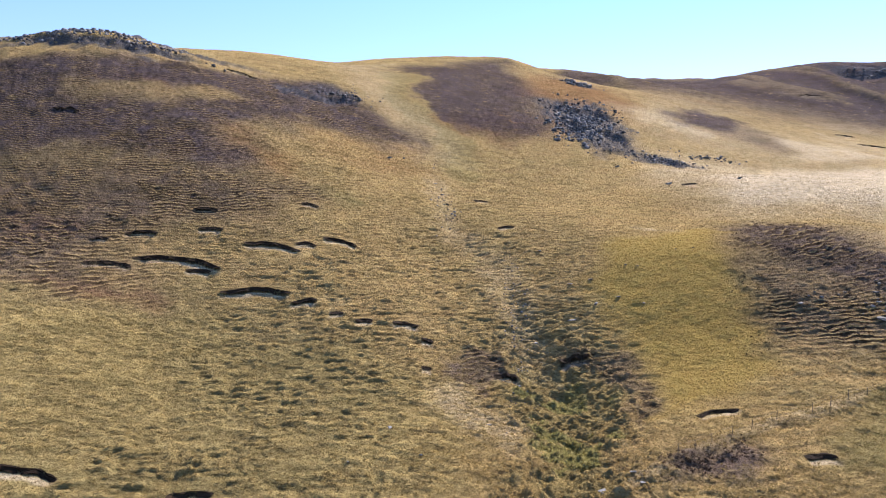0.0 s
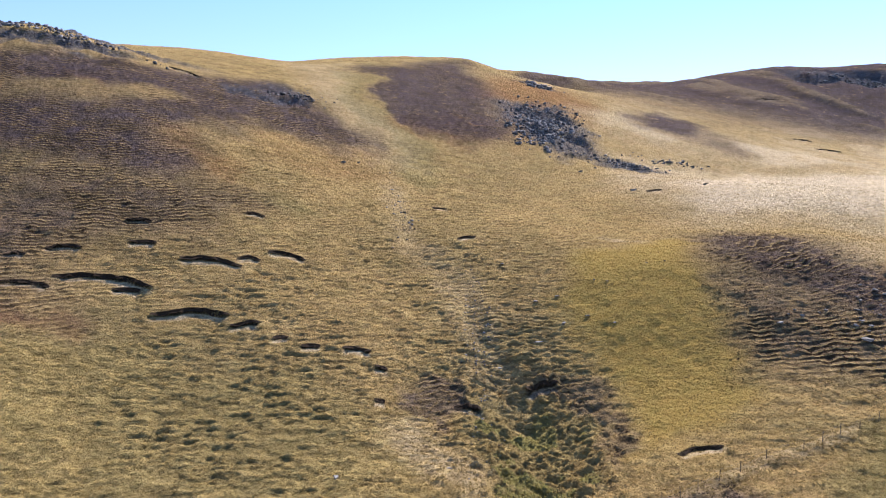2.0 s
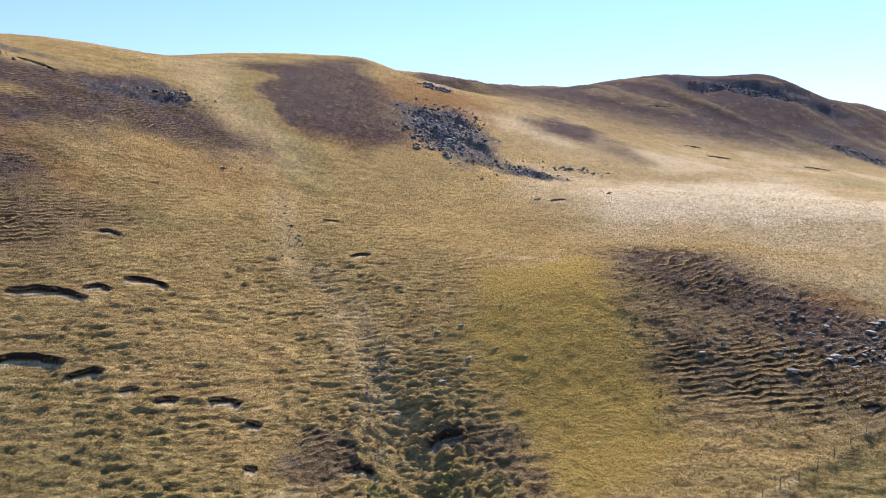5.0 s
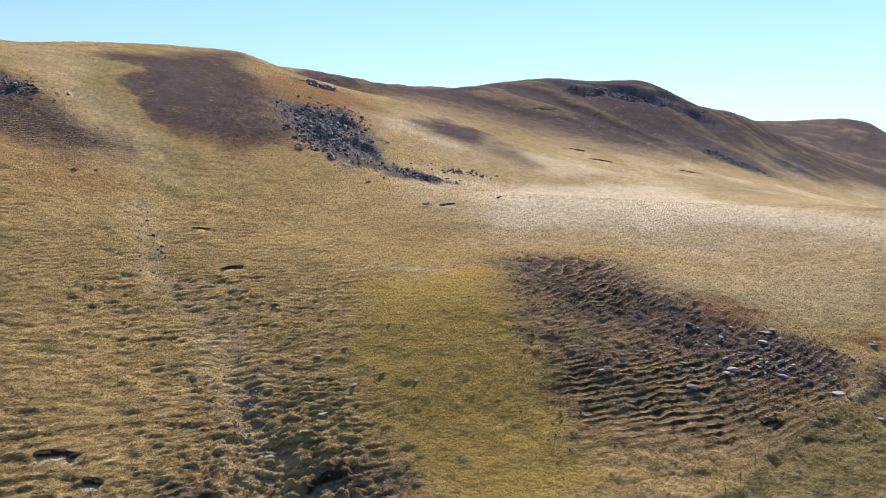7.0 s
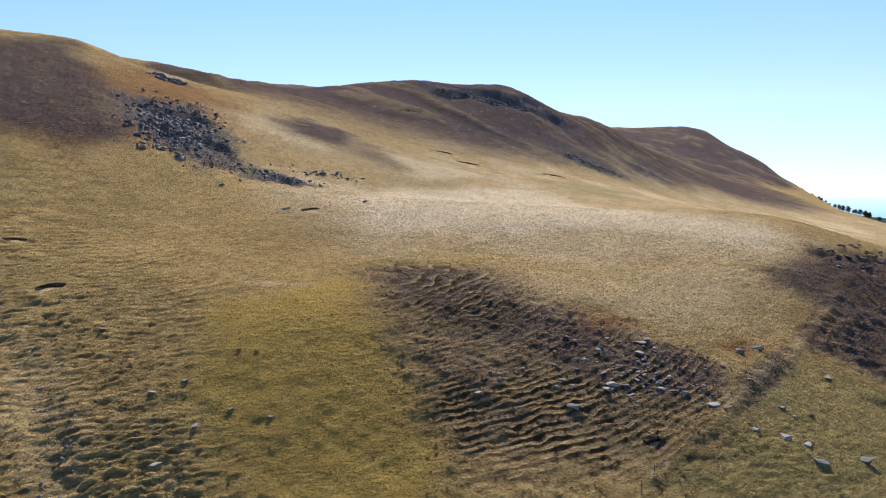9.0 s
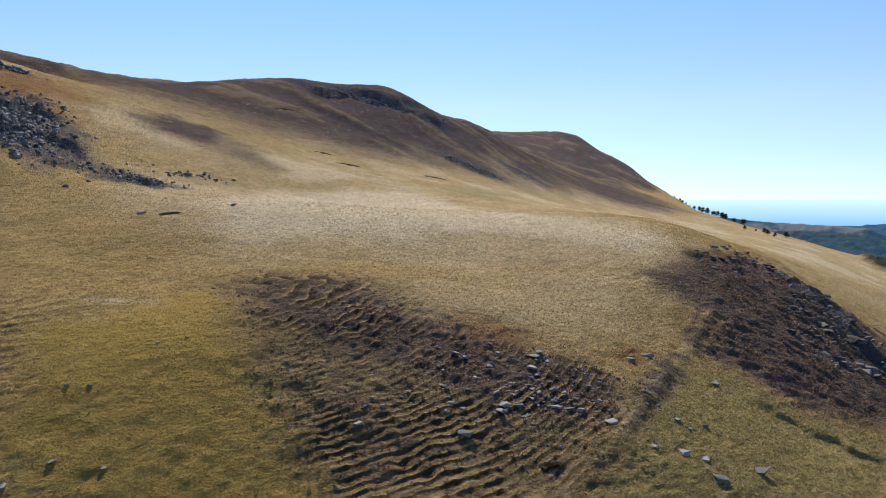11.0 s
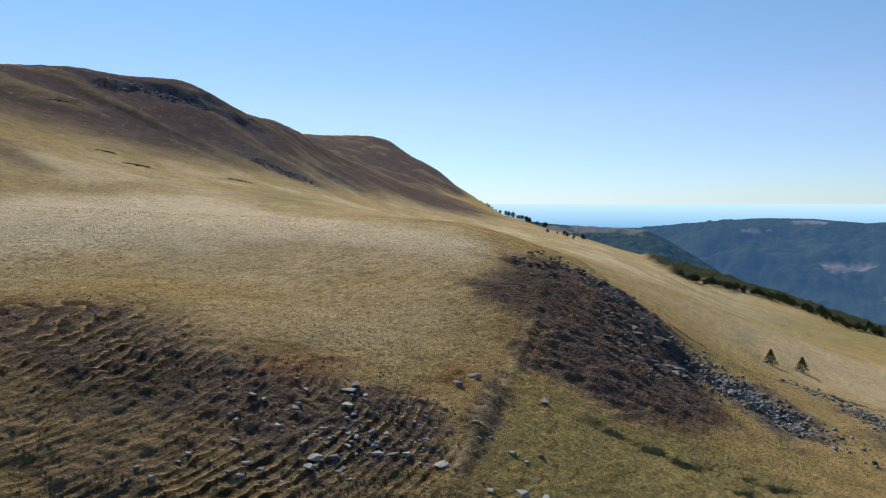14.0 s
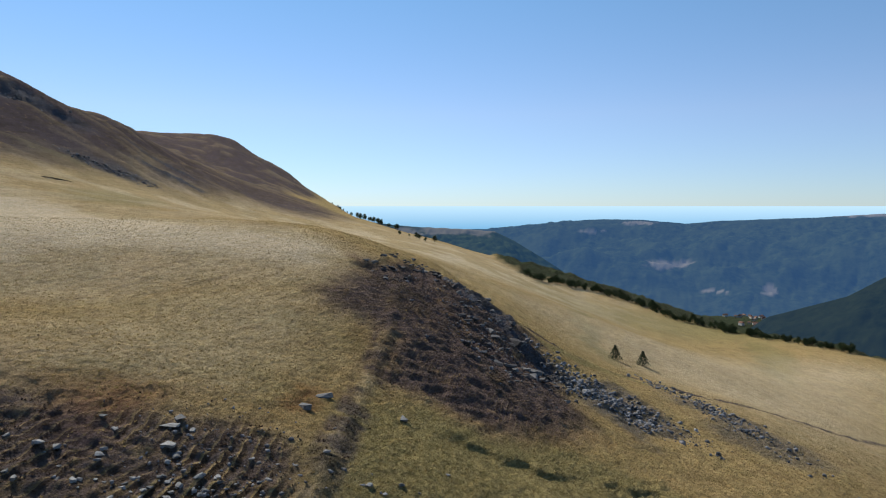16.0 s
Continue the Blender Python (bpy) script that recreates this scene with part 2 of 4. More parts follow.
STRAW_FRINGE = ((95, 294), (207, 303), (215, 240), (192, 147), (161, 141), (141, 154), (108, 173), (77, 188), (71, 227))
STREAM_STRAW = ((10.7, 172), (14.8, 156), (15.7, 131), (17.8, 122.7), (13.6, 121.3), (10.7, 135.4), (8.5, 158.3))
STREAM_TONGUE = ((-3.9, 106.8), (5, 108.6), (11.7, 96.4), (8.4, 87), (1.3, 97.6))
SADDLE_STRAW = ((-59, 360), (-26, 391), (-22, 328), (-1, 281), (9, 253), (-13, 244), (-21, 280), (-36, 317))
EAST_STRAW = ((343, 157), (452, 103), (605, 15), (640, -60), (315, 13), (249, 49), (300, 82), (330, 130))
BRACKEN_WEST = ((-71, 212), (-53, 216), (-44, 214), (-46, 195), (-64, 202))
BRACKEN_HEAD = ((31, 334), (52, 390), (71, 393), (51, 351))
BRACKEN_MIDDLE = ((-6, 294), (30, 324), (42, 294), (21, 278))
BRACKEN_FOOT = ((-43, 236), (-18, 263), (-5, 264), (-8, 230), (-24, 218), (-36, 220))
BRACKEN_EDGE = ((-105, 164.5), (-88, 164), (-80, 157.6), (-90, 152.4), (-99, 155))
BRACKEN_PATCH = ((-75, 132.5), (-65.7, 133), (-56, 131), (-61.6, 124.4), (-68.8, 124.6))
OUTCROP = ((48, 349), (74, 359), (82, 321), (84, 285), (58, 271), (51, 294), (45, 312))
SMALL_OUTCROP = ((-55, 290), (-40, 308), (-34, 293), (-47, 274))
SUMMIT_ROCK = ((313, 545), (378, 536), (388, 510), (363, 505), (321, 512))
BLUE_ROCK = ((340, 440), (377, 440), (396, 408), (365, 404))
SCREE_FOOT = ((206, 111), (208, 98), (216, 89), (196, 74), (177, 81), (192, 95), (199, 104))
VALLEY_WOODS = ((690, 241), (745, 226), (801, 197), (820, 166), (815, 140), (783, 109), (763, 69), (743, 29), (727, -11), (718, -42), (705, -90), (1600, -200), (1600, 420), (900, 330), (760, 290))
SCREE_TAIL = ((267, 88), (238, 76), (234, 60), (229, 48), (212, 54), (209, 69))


def field(x, y, outline, soft):
    """1 inside an outline, 0 outside it, with a soft edge that many metres wide."""
    out = np.zeros_like(x)
    corner = np.array(outline, dtype=float)
    lo, hi = corner.min(axis=0) - 1.5 * soft, corner.max(axis=0) + 1.5 * soft
    here = (x > lo[0]) & (x < hi[0]) & (y > lo[1]) & (y < hi[1])
    if not here.any():
        return out
    px, py = x[here], y[here]
    away, inside = np.full_like(px, 1e9), np.zeros(px.shape, dtype=bool)
    for (ax, ay), (bx, by) in zip(outline, outline[1:] + outline[:1]):
        dx, dy = bx - ax, by - ay
        u = np.clip(((px - ax) * dx + (py - ay) * dy) / (dx * dx + dy * dy), 0, 1)
        away = np.minimum(away, np.hypot(px - ax - u * dx, py - ay - u * dy))
        if dy:
            inside ^= ((ay > py) != (by > py)) & (px < ax + dx * (py - ay) / dy)
    out[here] = smooth(-soft, soft, np.where(inside, away, -away))
    return out


def fields(x, y, *items):
    total = np.zeros_like(x)
    for outline, soft, weight in items:
        total = np.maximum(total, weight * field(x, y, outline, soft))
    return total


def covers(x, y, base):
    """What grows where: heather, olive turf, straw, bracken, bare rock, soil, woodland, rushes, short lawn, terraces."""
    n1, n2 = rough(x, y, 22, 3, 11), rough(x, y, 22, 3, 23)
    m1, m2 = rough(x, y, 5, 3, 17), rough(x, y, 5, 3, 29)
    wx, wy = x + 6 * n1 + 1.5 * m1, y + 6 * n2 + 1.5 * m2
    nx, ny = x + 1.2 * n1 + 1.8 * m1, y + 1.2 * n2 + 1.8 * m2
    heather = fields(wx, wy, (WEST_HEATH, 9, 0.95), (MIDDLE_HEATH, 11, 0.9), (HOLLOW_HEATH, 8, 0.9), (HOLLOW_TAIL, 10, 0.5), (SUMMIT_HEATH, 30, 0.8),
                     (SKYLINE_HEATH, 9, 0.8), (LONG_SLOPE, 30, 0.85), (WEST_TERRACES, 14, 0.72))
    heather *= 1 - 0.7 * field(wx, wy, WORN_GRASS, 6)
    # the spur terraces carry extra heather to darken their shadowed slope
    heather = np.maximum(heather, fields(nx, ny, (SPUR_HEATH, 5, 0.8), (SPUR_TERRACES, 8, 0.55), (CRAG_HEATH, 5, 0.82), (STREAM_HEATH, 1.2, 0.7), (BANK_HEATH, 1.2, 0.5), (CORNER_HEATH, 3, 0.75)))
    far_heather = smooth(400, 540, np.hypot(x, y)) * smooth(22, 48, base + 12 * rough(x, y, 70, 3, 31)) * smooth(0.12, 0.3, x / (y + 1))
    heather = np.maximum(heather, 0.9 * far_heather)
    dd, _ = off_line(x + 1.5 * rough(x, y, 9, 2, 35), y, DITCH)
    heather = np.maximum(heather, 0.85 * smooth(4.0, 1.2, dd + 1.5 * m1) * smooth(-0.7, 0.0, m2))
    ds, along = off_line(x, y, STREAM)
    dp, _ = off_line(wx, wy, SHEEP_PATH)
    df, up_fence = off_line(x, y, FENCE)
    heather = np.maximum(heather, 0.7 * smooth(2.0, 0.8, np.abs(df - 0.9)) * smooth(0.55, 0.7, up_fence) * smooth(-0.5, 0.3, m1))
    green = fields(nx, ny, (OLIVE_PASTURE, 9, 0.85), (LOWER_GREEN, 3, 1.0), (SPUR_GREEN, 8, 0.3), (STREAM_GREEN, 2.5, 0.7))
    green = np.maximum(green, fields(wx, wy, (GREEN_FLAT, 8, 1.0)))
    green = np.maximum(green, blobs(wx, wy, ((-33, 182, 10, 5, 0, 0.5), (700, 100, 200, 60, -40, 0.8), (600, 30, 120, 14, 0, 0.6), (330, 118, 50, 5, 20, 0.6), (480, 150, 120, 6, 10, 0.6),
                                             (328, 432, 22, 6, -35, 0.5), (240, 100, 26, 7, -40, 0.5))))
    green = np.maximum(green, 0.75 * smooth(9, 4, dp))
    heather = heather * (1 - smooth(11, 7, dp))
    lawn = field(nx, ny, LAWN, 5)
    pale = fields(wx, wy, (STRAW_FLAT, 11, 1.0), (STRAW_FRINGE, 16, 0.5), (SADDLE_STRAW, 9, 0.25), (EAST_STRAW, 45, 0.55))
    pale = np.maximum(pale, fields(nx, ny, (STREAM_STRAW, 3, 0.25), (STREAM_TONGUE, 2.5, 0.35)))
    pale = np.maximum(pale, 0.35 * blob(wx, wy, 118, 142, 36, 18, 0, 0.6))
    pale = np.maximum(pale, blobs(wx, wy, ((49, 160, 2, 7, 20, 0.7), (170, 330, 90, 45, -20, 0.7), (500, 300, 330, 130, -10, 0.8))) * (0.3 + 0.4 * smooth(-0.3, 0.5, n1)))
    pale = np.maximum(pale, 0.2 * smooth(6, 1, ds + 2 * rough(x, y, 3, 2, 33)) * smooth(0.75, 0.5, along))
    pale = np.maximum(pale, 0.3 * smooth(1.3, 0.4, np.abs(df - 0.2)) * smooth(-0.8, 0.2, m2))
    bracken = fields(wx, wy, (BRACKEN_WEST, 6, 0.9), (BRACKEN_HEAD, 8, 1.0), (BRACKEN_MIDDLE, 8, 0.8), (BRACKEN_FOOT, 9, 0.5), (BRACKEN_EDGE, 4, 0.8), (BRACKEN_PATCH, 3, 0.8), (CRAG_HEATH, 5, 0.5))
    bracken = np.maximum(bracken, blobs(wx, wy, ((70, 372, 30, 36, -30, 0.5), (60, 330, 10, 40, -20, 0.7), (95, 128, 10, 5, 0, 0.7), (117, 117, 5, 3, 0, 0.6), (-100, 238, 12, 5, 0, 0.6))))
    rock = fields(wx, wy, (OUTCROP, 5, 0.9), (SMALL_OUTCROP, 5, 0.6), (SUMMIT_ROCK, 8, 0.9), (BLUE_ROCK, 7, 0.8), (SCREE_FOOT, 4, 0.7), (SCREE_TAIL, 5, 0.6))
    rock = np.maximum(rock, blobs(wx, wy, ((440, 440, 20, 5, -45, 0.5), (86, 278, 16, 9, 0, 0.5), (76, 398, 9, 6, 0, 0.4), (-140, 292, 60, 11, 4, 0.4), (470, 470, 26, 6, -40, 0.5))))
    rushes = blobs(nx, ny, ((18, 98, 6, 19, 0, 0.6), (12, 107, 6, 4, 0, 0.6))) * smooth(-0.1, 0.5, rough(x, y, 4, 2, 37))
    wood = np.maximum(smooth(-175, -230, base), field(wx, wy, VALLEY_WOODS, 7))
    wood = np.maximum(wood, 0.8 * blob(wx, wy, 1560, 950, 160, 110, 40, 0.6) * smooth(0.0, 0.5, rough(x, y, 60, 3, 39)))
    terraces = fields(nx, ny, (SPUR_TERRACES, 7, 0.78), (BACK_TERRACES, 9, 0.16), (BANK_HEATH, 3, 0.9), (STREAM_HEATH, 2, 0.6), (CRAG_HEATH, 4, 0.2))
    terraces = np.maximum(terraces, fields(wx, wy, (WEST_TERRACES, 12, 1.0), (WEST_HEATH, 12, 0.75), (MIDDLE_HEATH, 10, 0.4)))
    soil = np.zeros_like(x)
    return [np.clip(v, 0, 1) for v in (heather, green, pale, bracken, rock, soil, wood, rushes, lawn, terraces)]


def ground(x, y, with_covers=False):
    base = land(x, y)
    heather, green, pale, bracken, rock, soil, wood, rushes, lawn, terraces = c = covers(x, y, base)
    far = np.hypot(x - 20, y - 35)
    near = smooth(700, 250, far)
    z = base.copy()
    # stream bed with hummocky banks
    ds, along = off_line(x, y, STREAM)
    lower = smooth(0.35, 0.65, along)
    z -= near * (0.5 + 1.1 * lower) * np.exp(-(ds / (2.0 + 2.5 * lower)) ** 2)
    humps = np.abs(rough(x, y, 1.9, 3, 41)) * 0.85 - 0.24
    z += humps * np.maximum(smooth(14, 5, ds) * lower, 0.8 * rushes)
    for line, tall, fade in SCARPS:
        lo, hi = np.min(line, axis=0) - fade - 20, np.max(line, axis=0) + fade + 20
        box_ = (x > lo[0]) & (x < hi[0]) & (y > lo[1]) & (y < hi[1])
        if not box_.any():
            continue
        v, ends = off_scarp(x[box_], y[box_], line)
        v = v + (0.3 if fade < 50 else 0.09) * fade * rough(x[box_], y[box_], 0.5 * fade, 3, 77)
        z[box_] -= tall * ends * smooth(0.12 * fade, -0.2 * fade, v) * smooth(-fade, -0.25 * fade, v)
        rock[box_] = np.maximum(rock[box_], (tall > 1.1) * ends * smooth(0.15 * fade, 0.02 * fade, v) * smooth(-0.5 * fade, -0.2 * fade, v))
    # cattle terraces along the contours
    calm = 1 - 0.9 * lawn
    steps = np.maximum(terraces, (0.08 + 0.27 * smooth(58, 30, x)) * smooth(260, 160, far) * (1 - 0.6 * green)) * smooth(800, 350, far) * calm * smooth(0.5, 3.0, np.abs(x - 1))
    steps *= 0.45 + 0.55 * smooth(-0.6, 0.4, rough(x, y, 13, 2, 47))
    pitch = np.where(x < 1, 0.62, 0.44)
    phase = (base - 0.12 * np.maximum(x - 30, 0) * smooth(190, 150, x)) / pitch + 0.6 * rough(x, y, 19, 2, 53) + 0.25 * rough(x, y, 6, 2, 54)
    part_ = phase - np.floor(phase)
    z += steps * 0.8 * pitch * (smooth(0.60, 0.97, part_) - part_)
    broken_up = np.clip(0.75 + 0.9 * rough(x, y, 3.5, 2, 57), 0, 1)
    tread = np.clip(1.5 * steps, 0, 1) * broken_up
    dark_turf, lit_tops = np.zeros_like(x), np.zeros_like(x)
    worn = np.zeros_like(x)
    for cx, cy, wide in SCARS_WEST + SCARS_EAST:
        close = (np.abs(x - cx) < wide + 2) & (np.abs(y - cy) < 6)
        if close.any():
            worn[close] = np.maximum(worn[close], blob(x[close], y[close], cx, cy - 0.05 * wide, 0.6 * wide, 2.6, 0, 0.3))
    even = 1 - 0.85 * worn
    # clumped turf, drawn out along the contours; coarser with distance
    for size, rise_, amp, near_r, far_r, seed in ((2.2, 0.42, 0.18, 0, 300, 101), (1.0, 0.22, 0.13, 0, 220, 103), (4.5, 0.9, 0.12, 170, 600, 105), (14, 3.0, 0.3, 400, 1800, 107)):
        here = smooth(near_r * 0.7, near_r + 1, far) * smooth(far_r, far_r * 0.6, far) * (1 - 0.6 * heather) * (0.12 + 0.88 * calm) * even * (1 - 0.5 * pale) * (1 - 0.5 * terraces) * (0.45 + 0.55 * smooth(45, 15, x))
        bumps = lattice_noise(x / size + 0.4 * rough(x, y, 3 * size, 2, seed + 1), 0.5 * base / rise_ + y / (0.6 * size) + 0.5 * rough(x, y, 2 * size, 2, seed + 2), seed)
        bumps = (2 * smooth(-0.45, 0.45, bumps) - 1) * (0.4 + 0.6 * smooth(-0.6, 0.5, rough(x, y, 6 * size, 2, seed + 3)))
        z += amp * here * bumps
        # masks that paint shade between the clumps and sunlight on their tops
        dark_turf = np.maximum(dark_turf, 0.6 * (1 - 0.7 * tread) * here * smooth(-0.15, -0.8, bumps))
        lit_tops = np.maximum(lit_tops, 0.7 * here * smooth(0.2, 0.8, bumps))
    # gullies and spurs of the far heather slopes
    wild = heather * smooth(330, 480, far) * smooth(2600, 1500, far)
    gully = rough(0.8 * x + 0.6 * y + 14 * rough(x, y, 60, 2, 113), 0.25 * (0.8 * y - 0.6 * x), 26, 4, 111)
    z += wild * (3.2 + 3.5 * smooth(800, 1200, far)) * (np.abs(gully) - 0.35) * smooth(-4.0, 20.0, base)
    pale[:] = np.maximum(pale, 0.2 * wild * smooth(0.55, 0.85, np.abs(gully)))
    heather[:] = heather * (1 - 0.3 * wild * smooth(0.4, 0.75, np.abs(gully)))
    lit_tops = lit_tops * (1 - 0.75 * wild)
    z += 5 * rough(x, y, 150, 3, 109) * smooth(700, 1100, far)
    df, _ = off_line(x, y, FENCE)
    z += 0.35 * smooth(1.8, 0.4, df)
    dark_turf = np.maximum(dark_turf, 0.6 * smooth(0.8, 0.3, np.abs(df - 0.9)) * smooth(-0.5, 0.2, rough(x, y, 4, 2, 45)))
    # tussocks
    z += near * (0.13 + 0.25 * heather + 0.12 * bracken + 0.15 * rushes) * even * rough(x, y, 1.7, 3, 61)
    z += near * 0.16 * rough(x, y, 7, 2, 67)
    z += (rock * 1.6 + 0.3 * heather * smooth(150, 300, far)) * (np.abs(rough(x, y, 6, 4, 71)) - 0.3)
    z += wood * 5 * np.abs(rough(x, y, 22, 3, 73))
    # turf edges broken open, with bare earth below the lip
    for cx, cy, wide in SCARS_WEST + SCARS_EAST:
        near_scar = (np.abs(x - cx) < wide) & (np.abs(y - cy) < wide + 4)
        if not near_scar.any():
            continue
        u = (x[near_scar] - cx) / (wide / 2)
        arch = cy - 0.13 * wide * u ** 2 + 0.34 * rough(x[near_scar], y[near_scar], 2.0, 2, 83)
        v = y[near_scar] - arch
        ends = smooth(1.1, 0.75, np.abs(u))
        tall = min(0.6, 0.22 + 0.035 * wide)
        z[near_scar] -= tall * ends * smooth(0.15, -0.25, v) * smooth(-1.5 - 0.45 * wide, -0.8, v)
        face = ends * smooth(0.3, 0.05, v) * smooth(-0.6, -0.3, v)
        pale[near_scar] = np.maximum(pale[near_scar], 0.8 * ends * smooth(-0.4, -0.8, v) * smooth(-2.2, -1.2, v))
        soil[near_scar] = np.maximum(soil[near_scar], face)
    return (z, c[:8] + [dark_turf, lit_tops, phase, tread, lawn]) if with_covers else z


GRID = []


def ground_at(x, y):
    """The height of the built sheet, read off between its rows."""
    angles, radii, heights = GRID
    a, r = math.atan2(x - 20, y - 35), math.hypot(x - 20, y - 35)
    i = min(max(int(np.searchsorted(angles, a)), 1), len(angles) - 1)
    j = min(max(int(np.searchsorted(radii, r)), 1), len(radii) - 1)
    u = min(max((a - angles[i - 1]) / (angles[i] - angles[i - 1]), 0), 1)
    v = min(max((r - radii[j - 1]) / (radii[j] - radii[j - 1]), 0), 1)
    low = heights[i - 1, j - 1] * (1 - u) + heights[i, j - 1] * u
    return float(low * (1 - v) + (heights[i - 1, j] * (1 - u) + heights[i, j] * u) * v)


# ---- materials ----
def material(name):
    m = bpy.data.materials.new(name)
    m.use_nodes = True
    return m, m.node_tree, m.node_tree.nodes["Principled BSDF"]


def node(tree, kind, **values):
    n = tree.nodes.new(kind)
    for key, value in values.items():
        n.inputs[key.replace("_", " ")].default_value = value
    return n


def mixed(tree, factor, a, b):
    """A colour mix; a and b are colours or sockets, factor a number or a socket."""
    n = tree.nodes.new("ShaderNodeMix")
    n.data_type = "RGBA"
    for socket, value in ((n.inputs[0], factor), (n.inputs[6], a), (n.inputs[7], b)):
        if isinstance(value, bpy.types.NodeSocket):
            tree.links.new(value, socket)
        else:
            socket.default_value = value if isinstance(value, float) else (*value, 1)
    return n.outputs[2]


def noise_at(tree, scale, detail=4.0, rough_=0.6, low=0.35, high=0.65, coords=None):
    n = node(tree, "ShaderNodeTexNoise", Scale=scale, Detail=detail, Roughness=rough_)
    if coords is not None:
        tree.links.new(coords, n.inputs["Vector"])
    r = tree.nodes.new("ShaderNodeMapRange")
    r.inputs[1].default_value, r.inputs[2].default_value = low, high
    tree.links.new(n.outputs[0], r.inputs[0])
    return r.outputs[0]


def times(tree, a, b):
    n = tree.nodes.new("ShaderNodeMath")
    n.operation = "MULTIPLY"
    for socket, value in zip(n.inputs, (a, b)):
        if isinstance(value, bpy.types.NodeSocket):
            tree.links.new(value, socket)
        else:
            socket.default_value = value
    return n.outputs[0]


def land_material():
    m, tree, bsdf = material("upland_turf")
    pos = tree.nodes.new("ShaderNodeNewGeometry").outputs["Position"]
    parts = []
    for name in ("cover_a", "cover_b", "cover_c", "cover_d"):
        a = tree.nodes.new("ShaderNodeAttribute")
        a.attribute_name = name
        s = tree.nodes.new("ShaderNodeSeparateColor")
        tree.links.new(a.outputs["Color"], s.inputs[0])
        parts += [s.outputs[0], s.outputs[1], s.outputs[2], a.outputs["Alpha"]]
    heather, green, pale, bracken, rock, soil, wood, rushes, dark_turf, lit_tops, phase, tread, lawn = parts[:13]

    def less(value, other, share=1.0):
        """value * (1 - share * other)"""
        n = node(tree, "ShaderNodeMath")
        n.operation = "SUBTRACT"
        n.use_clamp = True
        n.inputs[0].default_value = 1.0
        tree.links.new(times(tree, other, share), n.inputs[1])
        return times(tree, value, n.outputs[0])
    fine = noise_at(tree, 3.0, 5, 0.7, 0.3, 0.7, pos)
    mid = noise_at(tree, 0.45, 4, 0.6, 0.35, 0.65, pos)
    broad = noise_at(tree, 0.05, 4, 0.55, 0.35, 0.65, pos)
    # along the contours
    stretch = tree.nodes.new("ShaderNodeVectorMath")
    stretch.operation = "MULTIPLY"
    tree.links.new(pos, stretch.inputs[0])
    stretch.inputs[1].default_value = (0.8, 0.8, 3.2)
    clump = noise_at(tree, 1.1, 5, 0.68, 0.32, 0.68, stretch.outputs[0])
    # dry grass, golden to tawny
    grass = mixed(tree, clump, (0.25, 0.158, 0.058), (0.57, 0.392, 0.178))
    grass = mixed(tree, broad, grass, mixed(tree, mid, (0.37, 0.24, 0.092), (0.55, 0.395, 0.182)))
    swathe = noise_at(tree, 0.11, 5, 0.65, 0.42, 0.64, pos)
    # olive turf with yellow tips
    olive = mixed(tree, clump, (0.10, 0.083, 0.026), (0.44, 0.352, 0.155))
    olive = mixed(tree, times(tree, mid, 0.6), olive, mixed(tree, fine, (0.13, 0.113, 0.034), (0.33, 0.275, 0.108)))
    grass = mixed(tree, times(tree, swathe, 0.45), grass, olive)
    colour = mixed(tree, times(tree, green, 0.9), grass, olive)
    # short ochre sward on the bank
    sward = mixed(tree, fine, (0.25, 0.157, 0.037), (0.54, 0.366, 0.103))
    sward = mixed(tree, times(tree, mid, 0.55), sward, mixed(tree, clump, (0.25, 0.188, 0.042), (0.44, 0.339, 0.092)))
    colour = mixed(tree, times(tree, lawn, 0.9), colour, sward)
    # bleached straw; its whiteness also stands for backlit seed heads
    colour = mixed(tree, times(tree, pale, 0.9), colour, mixed(tree, clump, (0.58, 0.45, 0.275), (0.86, 0.74, 0.57)))
    colour = mixed(tree, times(tree, bracken, 0.75), colour, mixed(tree, fine, (0.19, 0.075, 0.032), (0.36, 0.165, 0.07)))
    # heather, patchy, with old bleached stands; blued to stand for distance haze
    heath = mixed(tree, fine, (0.031, 0.026, 0.041), (0.110, 0.090, 0.126))
    old_heath = noise_at(tree, 0.035, 7, 0.7, 0.46, 0.62, pos)
    heath = mixed(tree, times(tree, old_heath, 0.35), heath, mixed(tree, fine, (0.072, 0.062, 0.080), (0.150, 0.126, 0.150)))
    patch = noise_at(tree, 0.22, 5, 0.65, 0.20, 0.42, pos)
    colour = mixed(tree, times(tree, heather, patch), colour, heath)
    # sunlight on the clump tops, painted paler
    colour = mixed(tree, times(tree, less(lit_tops, heather, 0.6), 0.5), colour, mixed(tree, mid, (0.45, 0.31, 0.105), (0.62, 0.46, 0.19)))
    # cattle terraces: bare riser with painted shade, below a bleached grass lip painted sunlit
    wander = node(tree, "ShaderNodeMath")
    wander.operation = "ADD"
    tree.links.new(phase, wander.inputs[0])
    tree.links.new(times(tree, noise_at(tree, 0.7, 4, 0.6, 0.2, 0.8, pos), 0.25), wander.inputs[1])
    level = tree.nodes.new("ShaderNodeMath")
    level.operation = "FRACT"
    tree.links.new(wander.outputs[0], level.inputs[0])

    def ramp(low, high):
        n = tree.nodes.new("ShaderNodeMapRange")
        n.interpolation_type = "SMOOTHSTEP"
        n.inputs[1].default_value, n.inputs[2].default_value = low, high
        tree.links.new(level.outputs[0], n.inputs[0])
        return n.outputs[0]
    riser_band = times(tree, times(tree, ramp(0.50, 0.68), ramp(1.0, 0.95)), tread)
